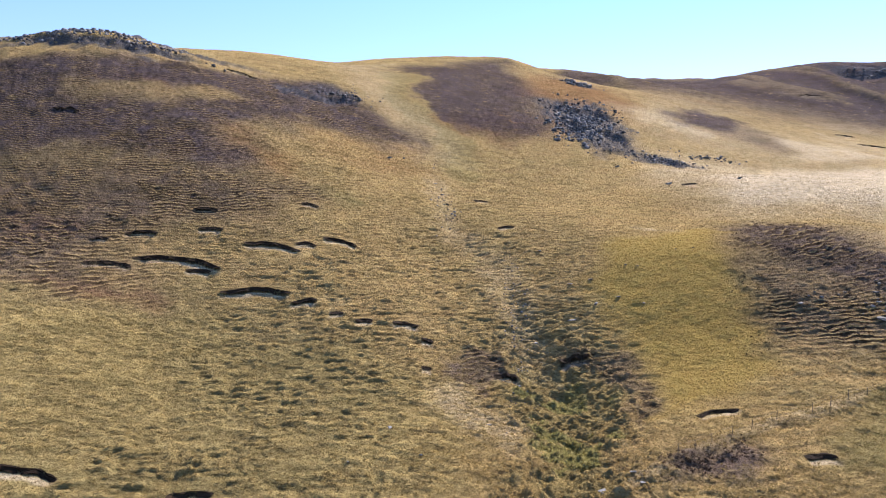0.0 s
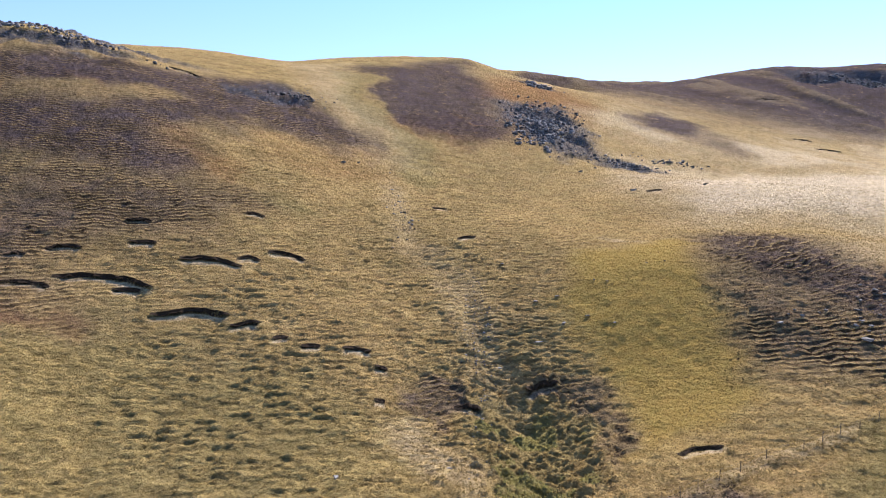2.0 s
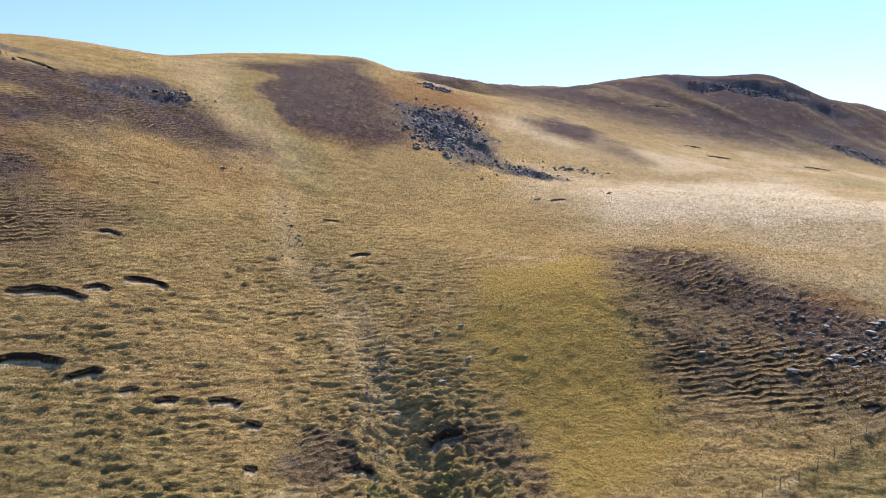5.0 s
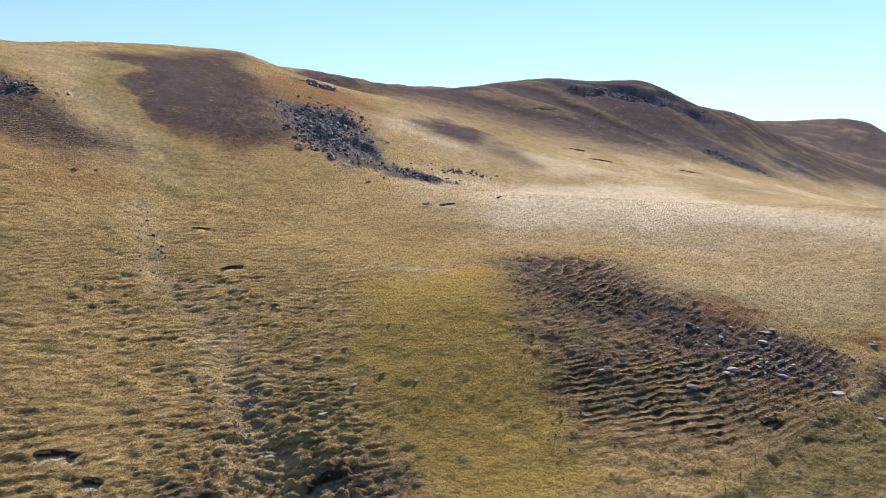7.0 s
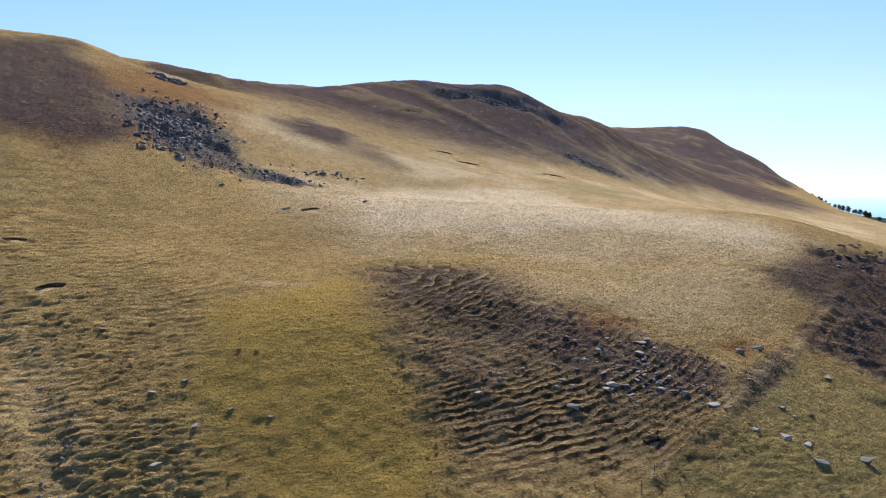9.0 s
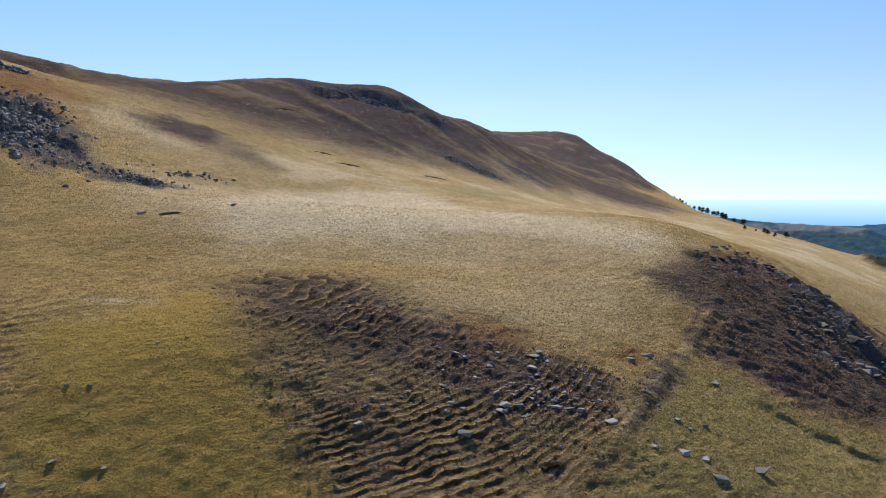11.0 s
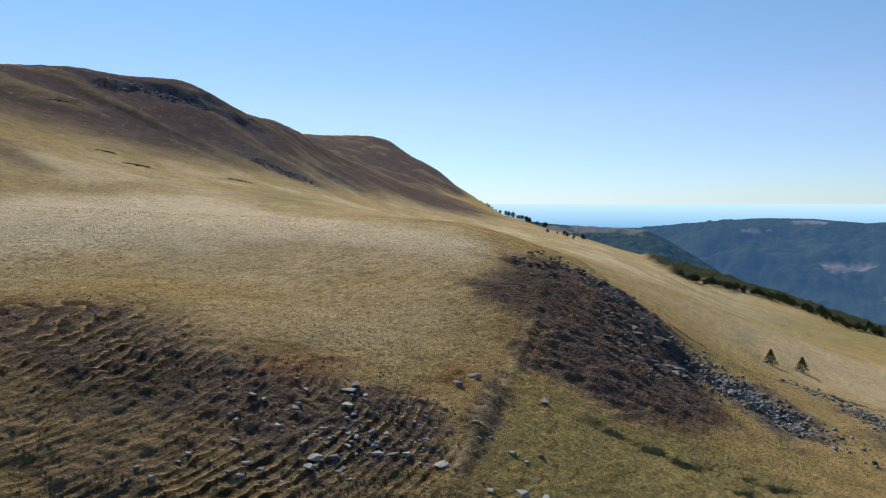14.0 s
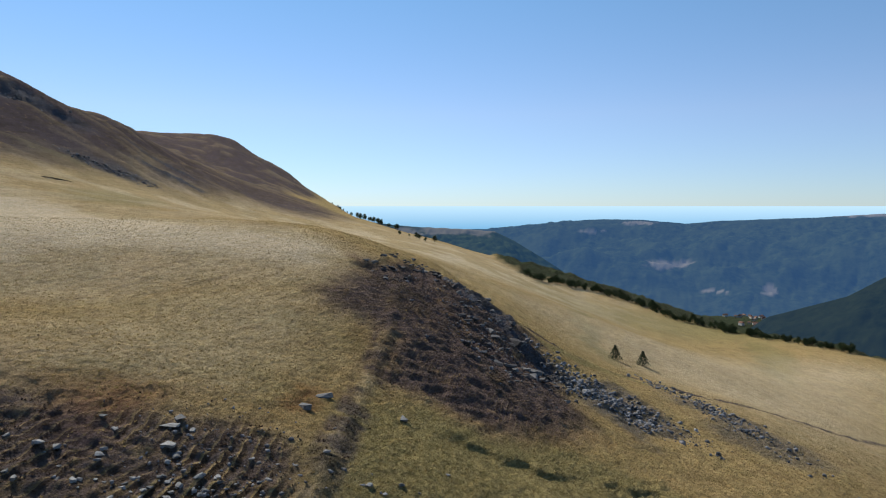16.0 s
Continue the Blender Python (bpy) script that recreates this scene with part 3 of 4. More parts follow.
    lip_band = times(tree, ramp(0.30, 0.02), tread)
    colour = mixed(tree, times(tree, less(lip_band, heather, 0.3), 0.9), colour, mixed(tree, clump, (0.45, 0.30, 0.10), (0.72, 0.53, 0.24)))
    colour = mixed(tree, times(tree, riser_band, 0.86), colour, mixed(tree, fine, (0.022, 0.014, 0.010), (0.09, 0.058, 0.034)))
    # painted shade between the clumps, and the dark line beside the fence
    colour = mixed(tree, times(tree, dark_turf, 0.5), colour, mixed(tree, fine, (0.06, 0.042, 0.018), (0.15, 0.105, 0.045)))
    colour = mixed(tree, times(tree, rushes, 0.6), colour, mixed(tree, fine, (0.12, 0.13, 0.035), (0.36, 0.35, 0.125)))
    # bare rock, kept dark to stand for the scarps' shade as well
    stone = mixed(tree, fine, (0.045, 0.047, 0.06), (0.15, 0.152, 0.18))
    broken = noise_at(tree, 0.35, 5, 0.7, 0.30, 0.45, pos)
    colour = mixed(tree, times(tree, rock, broken), colour, stone)
    trees = mixed(tree, noise_at(tree, 0.06, 5, 0.7, 0.35, 0.65, pos), (0.010, 0.017, 0.009), (0.028, 0.040, 0.020))
    colour = mixed(tree, wood, colour, trees)
    colour = mixed(tree, soil, colour, mixed(tree, fine, (0.02, 0.014, 0.011), (0.05, 0.036, 0.028)))
    # tussocks along the contours: fine hollow shade and crest sunlight painted; coarse dark streaks
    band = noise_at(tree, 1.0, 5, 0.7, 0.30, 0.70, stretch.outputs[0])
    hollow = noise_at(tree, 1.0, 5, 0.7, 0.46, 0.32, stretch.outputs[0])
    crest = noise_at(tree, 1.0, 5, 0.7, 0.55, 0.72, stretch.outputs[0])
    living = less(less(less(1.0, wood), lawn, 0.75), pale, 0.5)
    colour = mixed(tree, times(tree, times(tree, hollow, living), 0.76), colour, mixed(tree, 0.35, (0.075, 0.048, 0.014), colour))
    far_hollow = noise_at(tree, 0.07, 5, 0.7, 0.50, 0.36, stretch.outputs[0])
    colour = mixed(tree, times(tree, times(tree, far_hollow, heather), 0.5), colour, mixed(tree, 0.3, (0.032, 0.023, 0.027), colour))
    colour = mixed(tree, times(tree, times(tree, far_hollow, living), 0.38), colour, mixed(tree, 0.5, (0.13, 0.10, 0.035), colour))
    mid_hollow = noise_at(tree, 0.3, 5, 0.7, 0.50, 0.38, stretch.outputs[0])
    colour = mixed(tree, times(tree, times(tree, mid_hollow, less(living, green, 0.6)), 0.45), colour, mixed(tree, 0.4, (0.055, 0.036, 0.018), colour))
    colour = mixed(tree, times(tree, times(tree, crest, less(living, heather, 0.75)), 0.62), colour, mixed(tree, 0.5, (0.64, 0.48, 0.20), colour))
    # single tussocks and litter
    speckle = noise_at(tree, 4.0, 5, 0.8, 0.50, 0.64, pos)
    colour = mixed(tree, times(tree, speckle, 0.34), colour, mixed(tree, 0.3, (0.05, 0.036, 0.010), colour))
    glint = noise_at(tree, 5.5, 4, 0.8, 0.54, 0.70, pos)
    colour = mixed(tree, times(tree, less(glint, heather, 0.7), 0.14), colour, mixed(tree, 0.4, (0.72, 0.56, 0.27), colour))
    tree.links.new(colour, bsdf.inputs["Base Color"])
    bsdf.inputs["Roughness"].default_value = 0.9
    bsdf.inputs["Specular IOR Level"].default_value = 0.0
    bsdf.inputs["Sheen Roughness"].default_value = 0.45
    bsdf.inputs["Sheen Tint"].default_value = (1.0, 0.86, 0.62, 1)
    tree.links.new(less(0.08, heather, 0.85), bsdf.inputs["Sheen Weight"])
    bump = node(tree, "ShaderNodeBump", Strength=0.9, Distance=0.36)
    tree.links.new(noise_at(tree, 2.6, 6, 0.75, 0.2, 0.8, pos), bump.inputs["Height"])
    ridges = node(tree, "ShaderNodeBump", Strength=0.9, Distance=0.5)
    tree.links.new(band, ridges.inputs["Height"])
    tree.links.new(bump.outputs[0], ridges.inputs["Normal"])
    tree.links.new(ridges.outputs[0], bsdf.inputs["Normal"])
    return m


# ---- the ground: one sheet, finest where the camera passes ----
def mesh_from_grid(name, verts, faces_idx, attributes=()):
    me = bpy.data.meshes.new(name)
    me.vertices.add(len(verts))
    me.vertices.foreach_set("co", verts.astype(np.float32).ravel())
    n = len(faces_idx)
    me.loops.add(n * 4)
    me.loops.foreach_set("vertex_index", faces_idx.astype(np.int32).ravel())
    me.polygons.add(n)
    me.polygons.foreach_set("loop_start", np.arange(0, n * 4, 4, dtype=np.int32))
    me.polygons.foreach_set("use_smooth", np.ones(n, dtype=bool))
    me.update(calc_edges=True)
    for label, data in attributes:
        a = me.attributes.new(label, "FLOAT_COLOR", "POINT")
        a.data.foreach_set("color", data.astype(np.float32).ravel())
    me.validate()
    return me


def build_ground():
    cx, cy = 20.0, 35.0
    angles = np.radians(np.concatenate([np.arange(-62, 108, 0.21), np.arange(110, 296, 4.0)]))
    radii = np.concatenate([[0.02], np.linspace(2, 36, 18), np.geomspace(38, 60, 60)[:-1], np.geomspace(60, 200, 660)[:-1], np.geomspace(200, 280, 70), np.geomspace(281, 1250, 170), np.geomspace(1270, 4750, 70)])
    a, r = np.meshgrid(angles, radii, indexing="ij")
    x, y = cx + r * np.sin(a), cy + r * np.cos(a)
    z, c = ground(x.ravel(), y.ravel(), True)
    z = z.reshape(x.shape)
    GRID.extend((angles, radii, z))
    verts = np.stack([x, y, z], -1).reshape(-1, 3)
    na, nr = x.shape
    i, j = np.meshgrid(np.arange(na), np.arange(nr - 1), indexing="ij")
    i2 = (i + 1) % na
    faces = np.stack([i * nr + j, i * nr + j + 1, i2 * nr + j + 1, i2 * nr + j], -1).reshape(-1, 4)
    me = mesh_from_grid("ground", verts, faces, (("cover_a", np.stack(c[:4], -1)), ("cover_b", np.stack(c[4:8], -1)), ("cover_c", np.stack(c[8:12], -1)),
                                                 ("cover_d", np.stack([c[12]] * 4, -1))))
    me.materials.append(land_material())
    return tagged(new("ground", me), "golden upland pasture with dark heather slopes and terraces", "ground", kind="structure")


build_ground()


def part(name, data, mat, parent=None, label=""):
    """Links a mesh, or a bmesh, as one object, under a thing where one is given."""
    if isinstance(data, bmesh.types.BMesh):
        me = bpy.data.meshes.new(name)
        data.to_mesh(me)
        data.free()
        data = me
    if mat is not None and not data.materials:
        data.materials.append(mat)
    ob = new(name, data)
    if parent is not None:
        ob.parent = parent
    if label:
        ob["label"] = label
    return ob


def tri_mesh(name, verts, tris, mat):
    me = bpy.data.meshes.new(name)
    me.vertices.add(len(verts))
    me.vertices.foreach_set("co", verts.astype(np.float32).ravel())
    n = len(tris)
    me.loops.add(n * 3)
    me.loops.foreach_set("vertex_index", tris.astype(np.int32).ravel())
    me.polygons.add(n)
    me.polygons.foreach_set("loop_start", np.arange(0, n * 3, 3, dtype=np.int32))
    me.update(calc_edges=True)
    me.materials.append(mat)
    return me


def simple(name, a, b, scale, roughness=0.85, per="island", bump_size=0.0, thin=0.0):
    """A matt natural surface between two colours, varied by piece and by grain."""
    m, tree, bsdf = material(name)
    pos = tree.nodes.new("ShaderNodeNewGeometry")
    which = pos.outputs["Random Per Island"] if per == "island" else tree.nodes.new("ShaderNodeObjectInfo").outputs["Random"]
    grain = noise_at(tree, scale, 5, 0.65, 0.3, 0.7, pos.outputs["Position"])
    one = mixed(tree, which, a, b)
    two = mixed(tree, which, [0.55 * v for v in a], [0.6 * v for v in b])
    tree.links.new(mixed(tree, grain, two, one), bsdf.inputs["Base Color"])
    bsdf.inputs["Roughness"].default_value = roughness
    bsdf.inputs["Specular IOR Level"].default_value = 0.12
    if bump_size:
        bump = node(tree, "ShaderNodeBump", Strength=0.7, Distance=bump_size)
        tree.links.new(grain, bump.inputs["Height"])
        tree.links.new(bump.outputs[0], bsdf.inputs["Normal"])
    if thin:
        glow = tree.nodes.new("ShaderNodeBsdfTranslucent")
        tree.links.new(mixed(tree, grain, two, one), glow.inputs["Color"])
        both = tree.nodes.new("ShaderNodeMixShader")
        both.inputs[0].default_value = thin
        tree.links.new(bsdf.outputs[0], both.inputs[1])
        tree.links.new(glow.outputs[0], both.inputs[2])
        tree.links.new(both.outputs[0], tree.nodes["Material Output"].inputs["Surface"])
    return m


STONE = simple("grey_schist", (0.11, 0.108, 0.108), (0.32, 0.31, 0.30), 2.5, 0.75, "object", 0.06)
CRAG_ROCK = simple("dark_crag_rock", (0.055, 0.05, 0.052), (0.19, 0.18, 0.175), 2.0, 0.85, "object", 0.08)
SCREE = simple("scree_stone", (0.06, 0.062, 0.068), (0.27, 0.27, 0.285), 3.0, 0.7, "island", 0.03)
DARK_ROCK = simple("lichened_rock", (0.09, 0.085, 0.09), (0.28, 0.27, 0.275), 1.5, 0.85, "island", 0.08)
STRAW = simple("dry_grass_blades", (0.24, 0.17, 0.066), (0.44, 0.33, 0.15), 6, 0.8, thin=0.6)
HEATH = simple("heather_sprays", (0.035, 0.023, 0.018), (0.12, 0.078, 0.052), 5, 0.9, thin=0.3)
RUSH = simple("rush_blades", (0.19, 0.175, 0.055), (0.45, 0.395, 0.16), 6, 0.8, thin=0.5)
LEAF = simple("dark_leaves", (0.018, 0.03, 0.012), (0.055, 0.075, 0.025), 2, 0.7, thin=0.2)
NEEDLE = simple("conifer_needles", (0.03, 0.042, 0.018), (0.085, 0.09, 0.04), 2, 0.7)
BARK = simple("bark", (0.05, 0.04, 0.03), (0.11, 0.085, 0.06), 4, 0.9, "object", 0.02)
POST_WOOD = simple("weathered_post_wood", (0.09, 0.075, 0.06), (0.18, 0.155, 0.125), 8, 0.85, "object", 0.01)
WIRE = simple("galvanised_wire", (0.20, 0.20, 0.20), (0.28, 0.28, 0.28), 5, 0.5, "object")

rng = np.random.default_rng(7)


def scattered(count, a0, a1, r0, r1):
    """Random places in a sector, thinning with distance."""
    a = np.radians(rng.uniform(a0, a1, count))
    r = np.exp(rng.uniform(math.log(r0), math.log(r1), count))
    return 20 + r * np.sin(a), 35 + r * np.cos(a), r


def tufts(x, y, z, tall, wide, blades, lean):
    """Clumps of pointed blades, one clump a place."""
    n = len(x)
    turn = rng.uniform(0, 2 * math.pi, (n, 1)) + np.arange(blades) * 2 * math.pi / blades + rng.uniform(-0.5, 0.5, (n, blades))
    c, s = np.cos(turn), np.sin(turn)
    hb = tall[:, None] * rng.uniform(0.6, 1.1, (n, blades))
    half = wide[:, None] * rng.uniform(0.3, 0.55, (n, blades))
    out = wide[:, None] * 0.25
    base = np.stack([x[:, None] + c * out, y[:, None] + s * out, np.repeat(z[:, None] - 0.06, blades, 1)], -1)
    side = np.stack([-s * half, c * half, 0 * s], -1)
    tip = base + np.stack([c * hb * lean, s * hb * lean, hb + 0.06], -1)
    verts = np.stack([base - side, base + side, tip], 2).reshape(-1, 3)
    return verts, np.arange(len(verts)).reshape(-1, 3)


def build_tufts():
    x, y, r = scattered(230000, -62, 106, 40, 260)
    z, c = ground(x, y, True)
    heather, green, pale, bracken, rock, soil, wood, rushes, dark_turf, lit_tops = c[:10]
    heather = heather * (1 - lit_tops)
    patchy = rough(x, y, 5, 2, 91)
    dice = rng.uniform(0, 1, len(x))
    is_heath = (heather * smooth(-0.6, 0.4, patchy) > dice) & (soil < 0.2)
    is_rush = ~is_heath & (rushes > 0.35) & (soil < 0.2)
    is_grass = ~is_heath & ~is_rush & (soil < 0.1) & (dice < (1 - 0.5 * green) * (1 - 0.85 * c[12]) * (1 - 0.8 * heather) * (0.45 + 0.5 * smooth(-0.4, 0.6, patchy)))
    for pick, name, mat, label, tall, wide, blades, lean in (
            (is_grass, "grass_tufts", STRAW, "dry golden grass tussocks dotting the pasture", (0.07, 0.18), (0.11, 0.28), 4, 0.9),
            (is_heath, "heather", HEATH, "low dark brown heather on the steep banks", (0.05, 0.16), (0.16, 0.42), 4, 1.4),
            (is_rush, "rushes", RUSH, "green rushes and moss along the stream", (0.15, 0.4), (0.1, 0.24), 4, 0.6)):
        k = pick.sum()
        size = rng.uniform(0, 1, k) ** 1.6
        v, f = tufts(x[pick], y[pick], z[pick], tall[0] + (tall[1] - tall[0]) * size, wide[0] + (wide[1] - wide[0]) * size, blades, lean)
        tagged(new(name, tri_mesh(name, v, f, mat)), label, name.replace("_", " "), kind="stuff")


# ---- stones ----
def stone_shape(seed, flat=0.55, corners=16):
    """An angular block: the hull of scattered corners."""
    pick = random.Random(seed)
    bm = bmesh.new()
    for _ in range(corners):
        d = Vector((pick.gauss(0, 1), pick.gauss(0, 1), pick.gauss(0, 1))).normalized() * 0.5
        bm.verts.new((max(-0.42, min(0.42, d.x * 1.2)), max(-0.36, min(0.36, d.y * 1.2)), max(-0.3, min(0.3, d.z)) * flat * 1.5))
    hull = bmesh.ops.convex_hull(bm, input=bm.verts)
    bmesh.ops.delete(bm, geom=[g for g in hull["geom_interior"] if isinstance(g, bmesh.types.BMVert)], context="VERTS")
    bmesh.ops.recalc_face_normals(bm, faces=bm.faces)
    return bm


STONES, CRAG_STONES = [], []
for seed_ in range(8):
    shape = stone_shape(seed_ + 3, (0.42, 0.5, 0.28, 0.36)[seed_ % 4])
    me_ = bpy.data.meshes.new("boulder")
    shape.to_mesh(me_)
    shape.free()
    me_.materials.append(STONE)
    STONES.append(me_)
    dark_ = me_.copy()
    dark_.materials[0] = CRAG_ROCK
    CRAG_STONES.append(dark_)


def boulder(x, y, size, k, label, group, thick=0.9):
    ob = tagged(new("boulder", (CRAG_STONES if "crag" in group else STONES)[k % 8]), label, "rock", group)
    pick = random.Random(k * 31 + int(x * 10))
    ob.matrix_world = pose(x, y, ground_at(x, y) + 0.06 * size, pick.uniform(-12, 12), pick.uniform(-12, 12), pick.uniform(0, 360)) @ Matrix.Diagonal(
        (size * pick.uniform(0.9, 1.15), size * pick.uniform(0.65, 0.95), size * thick * pick.uniform(0.75, 1.1), 1))
    return ob


PASTURE_STONES = ((-18.2, 238, 2.6), (-13.6, 242, 1.8), (24, 127.9, 2.0), (25.6, 138.8, 1.6), (29.6, 138.7, 1.3), (29.1, 131, 1.4), (22.3, 159.7, 1.6), (-7.1, 90.6, 1.2),
                  (6.5, 96.4, 1.1), (-2.7, 84, 0.8), (18.6, 78.4, 1.5), (22.4, 79.6, 1.2), (23, 77.6, 1.2), (-16, 144, 1.3), (-2.6, 227.8, 2.0), (-11.4, 80.8, 0.7),
                  (16.9, 124.2, 1.2), (37.2, 140.6, 0.9), (39.2, 139.3, 0.9), (51.3, 142.2, 0.8), (48, 142.9, 0.8), (33.4, 131.4, 1.0), (37.3, 128.1, 1.0), (73.2, 226.5, 2.8), (63.9, 256.7, 2.6), (80.3, 267.3, 2.8))
SPUR_STONES = ((81.4, 124.7, 1.7), (82.2, 123.6, 1.3), (92.6, 120.1, 2.4), (94, 120.4, 1.5), (90.1, 118.2, 1.8), (75.4, 120.1, 1.5), (71.6, 112, 1.9), (80.7, 116, 1.3), (80.5, 114, 2.1), (81.9, 113, 1.5), (81.4, 111.5, 1.5), (78.6, 113.2, 1.5),
               (90.9, 105.7, 2), (88.8, 108.7, 1.4), (87.4, 109.6, 1.8), (86, 110.6, 1.6), (92.6, 100.3, 1.4), (95.7, 98.3, 2), (97.6, 96.4, 1.8), (104.3, 92.7, 2.6), (95.8, 93.6, 2.2), (111.8, 116.8, 2), (117.9, 117.7, 2.8), (125.3, 109.7, 2))
FAR_STONES = ((112, 298, 3.6), (122, 297, 3), (110, 300, 2.4), (104, 292, 2.2), (130, 300, 2.2), (96, 226, 2.4))


def build_stones():
    for k, (x, y, size) in enumerate(PASTURE_STONES):
        boulder(x, y, 0.9 * size, k, "rounded grey boulder lying alone in short pasture grass", "boulders in the pasture", 0.65)
    for k, (x, y, size) in enumerate(SPUR_STONES):
        boulder(x, y, size, k + 40, "pale grey slab of schist among heather on the spur", "slabs on the spur", 0.7)
    for k, (x, y, size) in enumerate(FAR_STONES):
        boulder(x, y, size, k + 70, "dark boulder at the foot of the far slope", "boulders in the pasture")
    pick = random.Random(5)
    for k in range(90):
        u = pick.gauss(0, 1)
        x, y = 86 + 9 * u + pick.gauss(0, 4), 114 - 4 * u + pick.gauss(0, 4)
        boulder(x, y, pick.uniform(0.35, 1.1), k + 100, "small grey stone slab among heather on the spur", "slabs on the spur")
    for k in range(40):
        u = pick.uniform(0, 1)
        x, y = 183 + 60 * u + pick.gauss(0, 3), 143 + 9 * u + pick.gauss(0, 3)
        boulder(x, y, pick.uniform(0.8, 2.6), k + 200, "dark weathered rock on the crest of the crag", "rocks of the crag")
    for k in range(120):
        u = pick.uniform(0, 1)
        x, y = 228 - 62 * u + pick.gauss(0, 6), 136 - 36 * u + pick.gauss(0, 5)
        boulder(x, y, 0.6 + 2.6 * pick.uniform(0, 1) ** 2.5, k + 300, "dark lichened rock jutting from the heathery crag", "rocks of the crag")
    for k, (x, y, size) in enumerate(((185, 106, 4.6), (181, 105, 3.2), (175, 111, 3.6), (170, 116, 3.4), (174, 108, 3.0), (196, 119, 3.4), (204, 115, 3.8), (207, 113, 2.8), (212, 115, 2.6), (209, 143, 3.0), (213, 143, 2.4), (218, 142.5, 4.0), (220, 142, 2.6), (195, 141, 2.2), (185, 145, 1.8))):
        boulder(x, y, size, k + 400, "large dark weathered block on the rim of the crag", "rocks of the crag")
    # loose scree
    runs = ((64, 322, 13, 30, -12, 1100, 0.8, 2.8), (85, 278, 14, 7, 0, 170, 0.8, 2.2), (76, 398, 8, 5, 0, 60, 1.5, 3.5), (-42, 292, 12, 7, 30, 110, 0.6, 2.0), (-134, 272, 34, 8, 4, 420, 0.7, 2.4), (350, 520, 34, 9, -12, 420, 1.0, 3.4), (368, 420, 20, 8, -38, 260, 0.8, 2.4),
            (200, 93, 8, 17, -27, 1500, 0.25, 1.5), (234, 68, 27, 6, 35, 700, 0.3, 1.5), (112, 298, 12, 5, 0, 40, 0.8, 2.0),
            (88, 113, 14, 8, 15, 260, 0.25, 0.7), (190, 122, 26, 10, 32, 240, 0.3, 1.3), (14, 130, 2.5, 26, -4, 260, 0.2, 0.6), (0, 205, 2.5, 22, 4, 130, 0.25, 0.9))
    shapes = []
    for s in range(6):
        bm = stone_shape(50 + s, 0.6, 10)
        bmesh.ops.triangulate(bm, faces=bm.faces)
        bm.verts.index_update()
        shapes.append((np.array([v.co[:] for v in bm.verts]), np.array([[v.index for v in f.verts] for f in bm.faces])))
        bm.free()
    groups = {"scree": [], "crag_rubble": []}
    for cx, cy, sx, sy, turn, count, small, big in runs:
        u, v = rng.normal(0, 0.6, count) * sx, rng.normal(0, 0.6, count) * sy
        c, s = math.cos(radians(turn)), math.sin(radians(turn))
        x, y = cx + u * c - v * s, cy + u * s + v * c
        groups["scree" if 190 < cx < 255 and cy < 105 or cx < 60 and cy < 230 else "crag_rubble"].append((x, y, small + (big - small) * rng.uniform(0, 1, count) ** 3.2))
    for name, mat, label in (("scree", SCREE, "blue-grey scree of loose angular stones below the crag"), ("crag_rubble", DARK_ROCK, "dark broken rock of the hillside outcrops")):
        x, y, size = (np.concatenate([g[k] for g in groups[name]]) for k in range(3))
        z = ground(x, y)
        verts, tris, start = [], [], 0
        for k in range(len(x)):
            co, f = shapes[k % 6]
            turn = rng.uniform(0, 2 * math.pi)
            c, s = math.cos(turn), math.sin(turn)
            p = co * (size[k] * rng.uniform(0.7, 1.3, 3))
            verts.append(np.stack([x[k] + p[:, 0] * c - p[:, 1] * s, y[k] + p[:, 0] * s + p[:, 1] * c, z[k] + p[:, 2] + 0.1 * size[k]], -1))
            tris.append(f + start)
            start += len(co)
        tagged(new(name, tri_mesh(name, np.concatenate(verts), np.concatenate(tris), mat)), label, "loose stones", kind="stuff")


# ---- distance: the far side of the valley and the hazy plain ----
def hill_material(name, haze, wood_tone=1.0, tan_top=(0.14, 0.12, 0.095)):
    """Wooded slopes; the blue haze of kilometres of air is put in as emission."""
    m, tree, bsdf = material(name)
    pos = tree.nodes.new("ShaderNodeNewGeometry").outputs["Position"]
    a = tree.nodes.new("ShaderNodeAttribute")
    a.attribute_name = "open_land"
    s = tree.nodes.new("ShaderNodeSeparateColor")
    tree.links.new(a.outputs["Color"], s.inputs[0])
    woods = mixed(tree, noise_at(tree, 0.03, 6, 0.75, 0.35, 0.65, pos), [wood_tone * v for v in (0.010, 0.020, 0.010)], [wood_tone * v for v in (0.055, 0.07, 0.03)])
    woods = mixed(tree, times(tree, noise_at(tree, 0.0035, 4, 0.6, 0.45, 0.62, pos), 0.5), woods, [wood_tone * v for v in (0.06, 0.075, 0.03)])
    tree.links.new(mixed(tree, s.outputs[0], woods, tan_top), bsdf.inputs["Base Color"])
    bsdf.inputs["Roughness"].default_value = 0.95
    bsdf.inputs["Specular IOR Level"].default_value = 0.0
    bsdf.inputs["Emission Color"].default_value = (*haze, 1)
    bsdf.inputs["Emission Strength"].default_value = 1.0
    return m


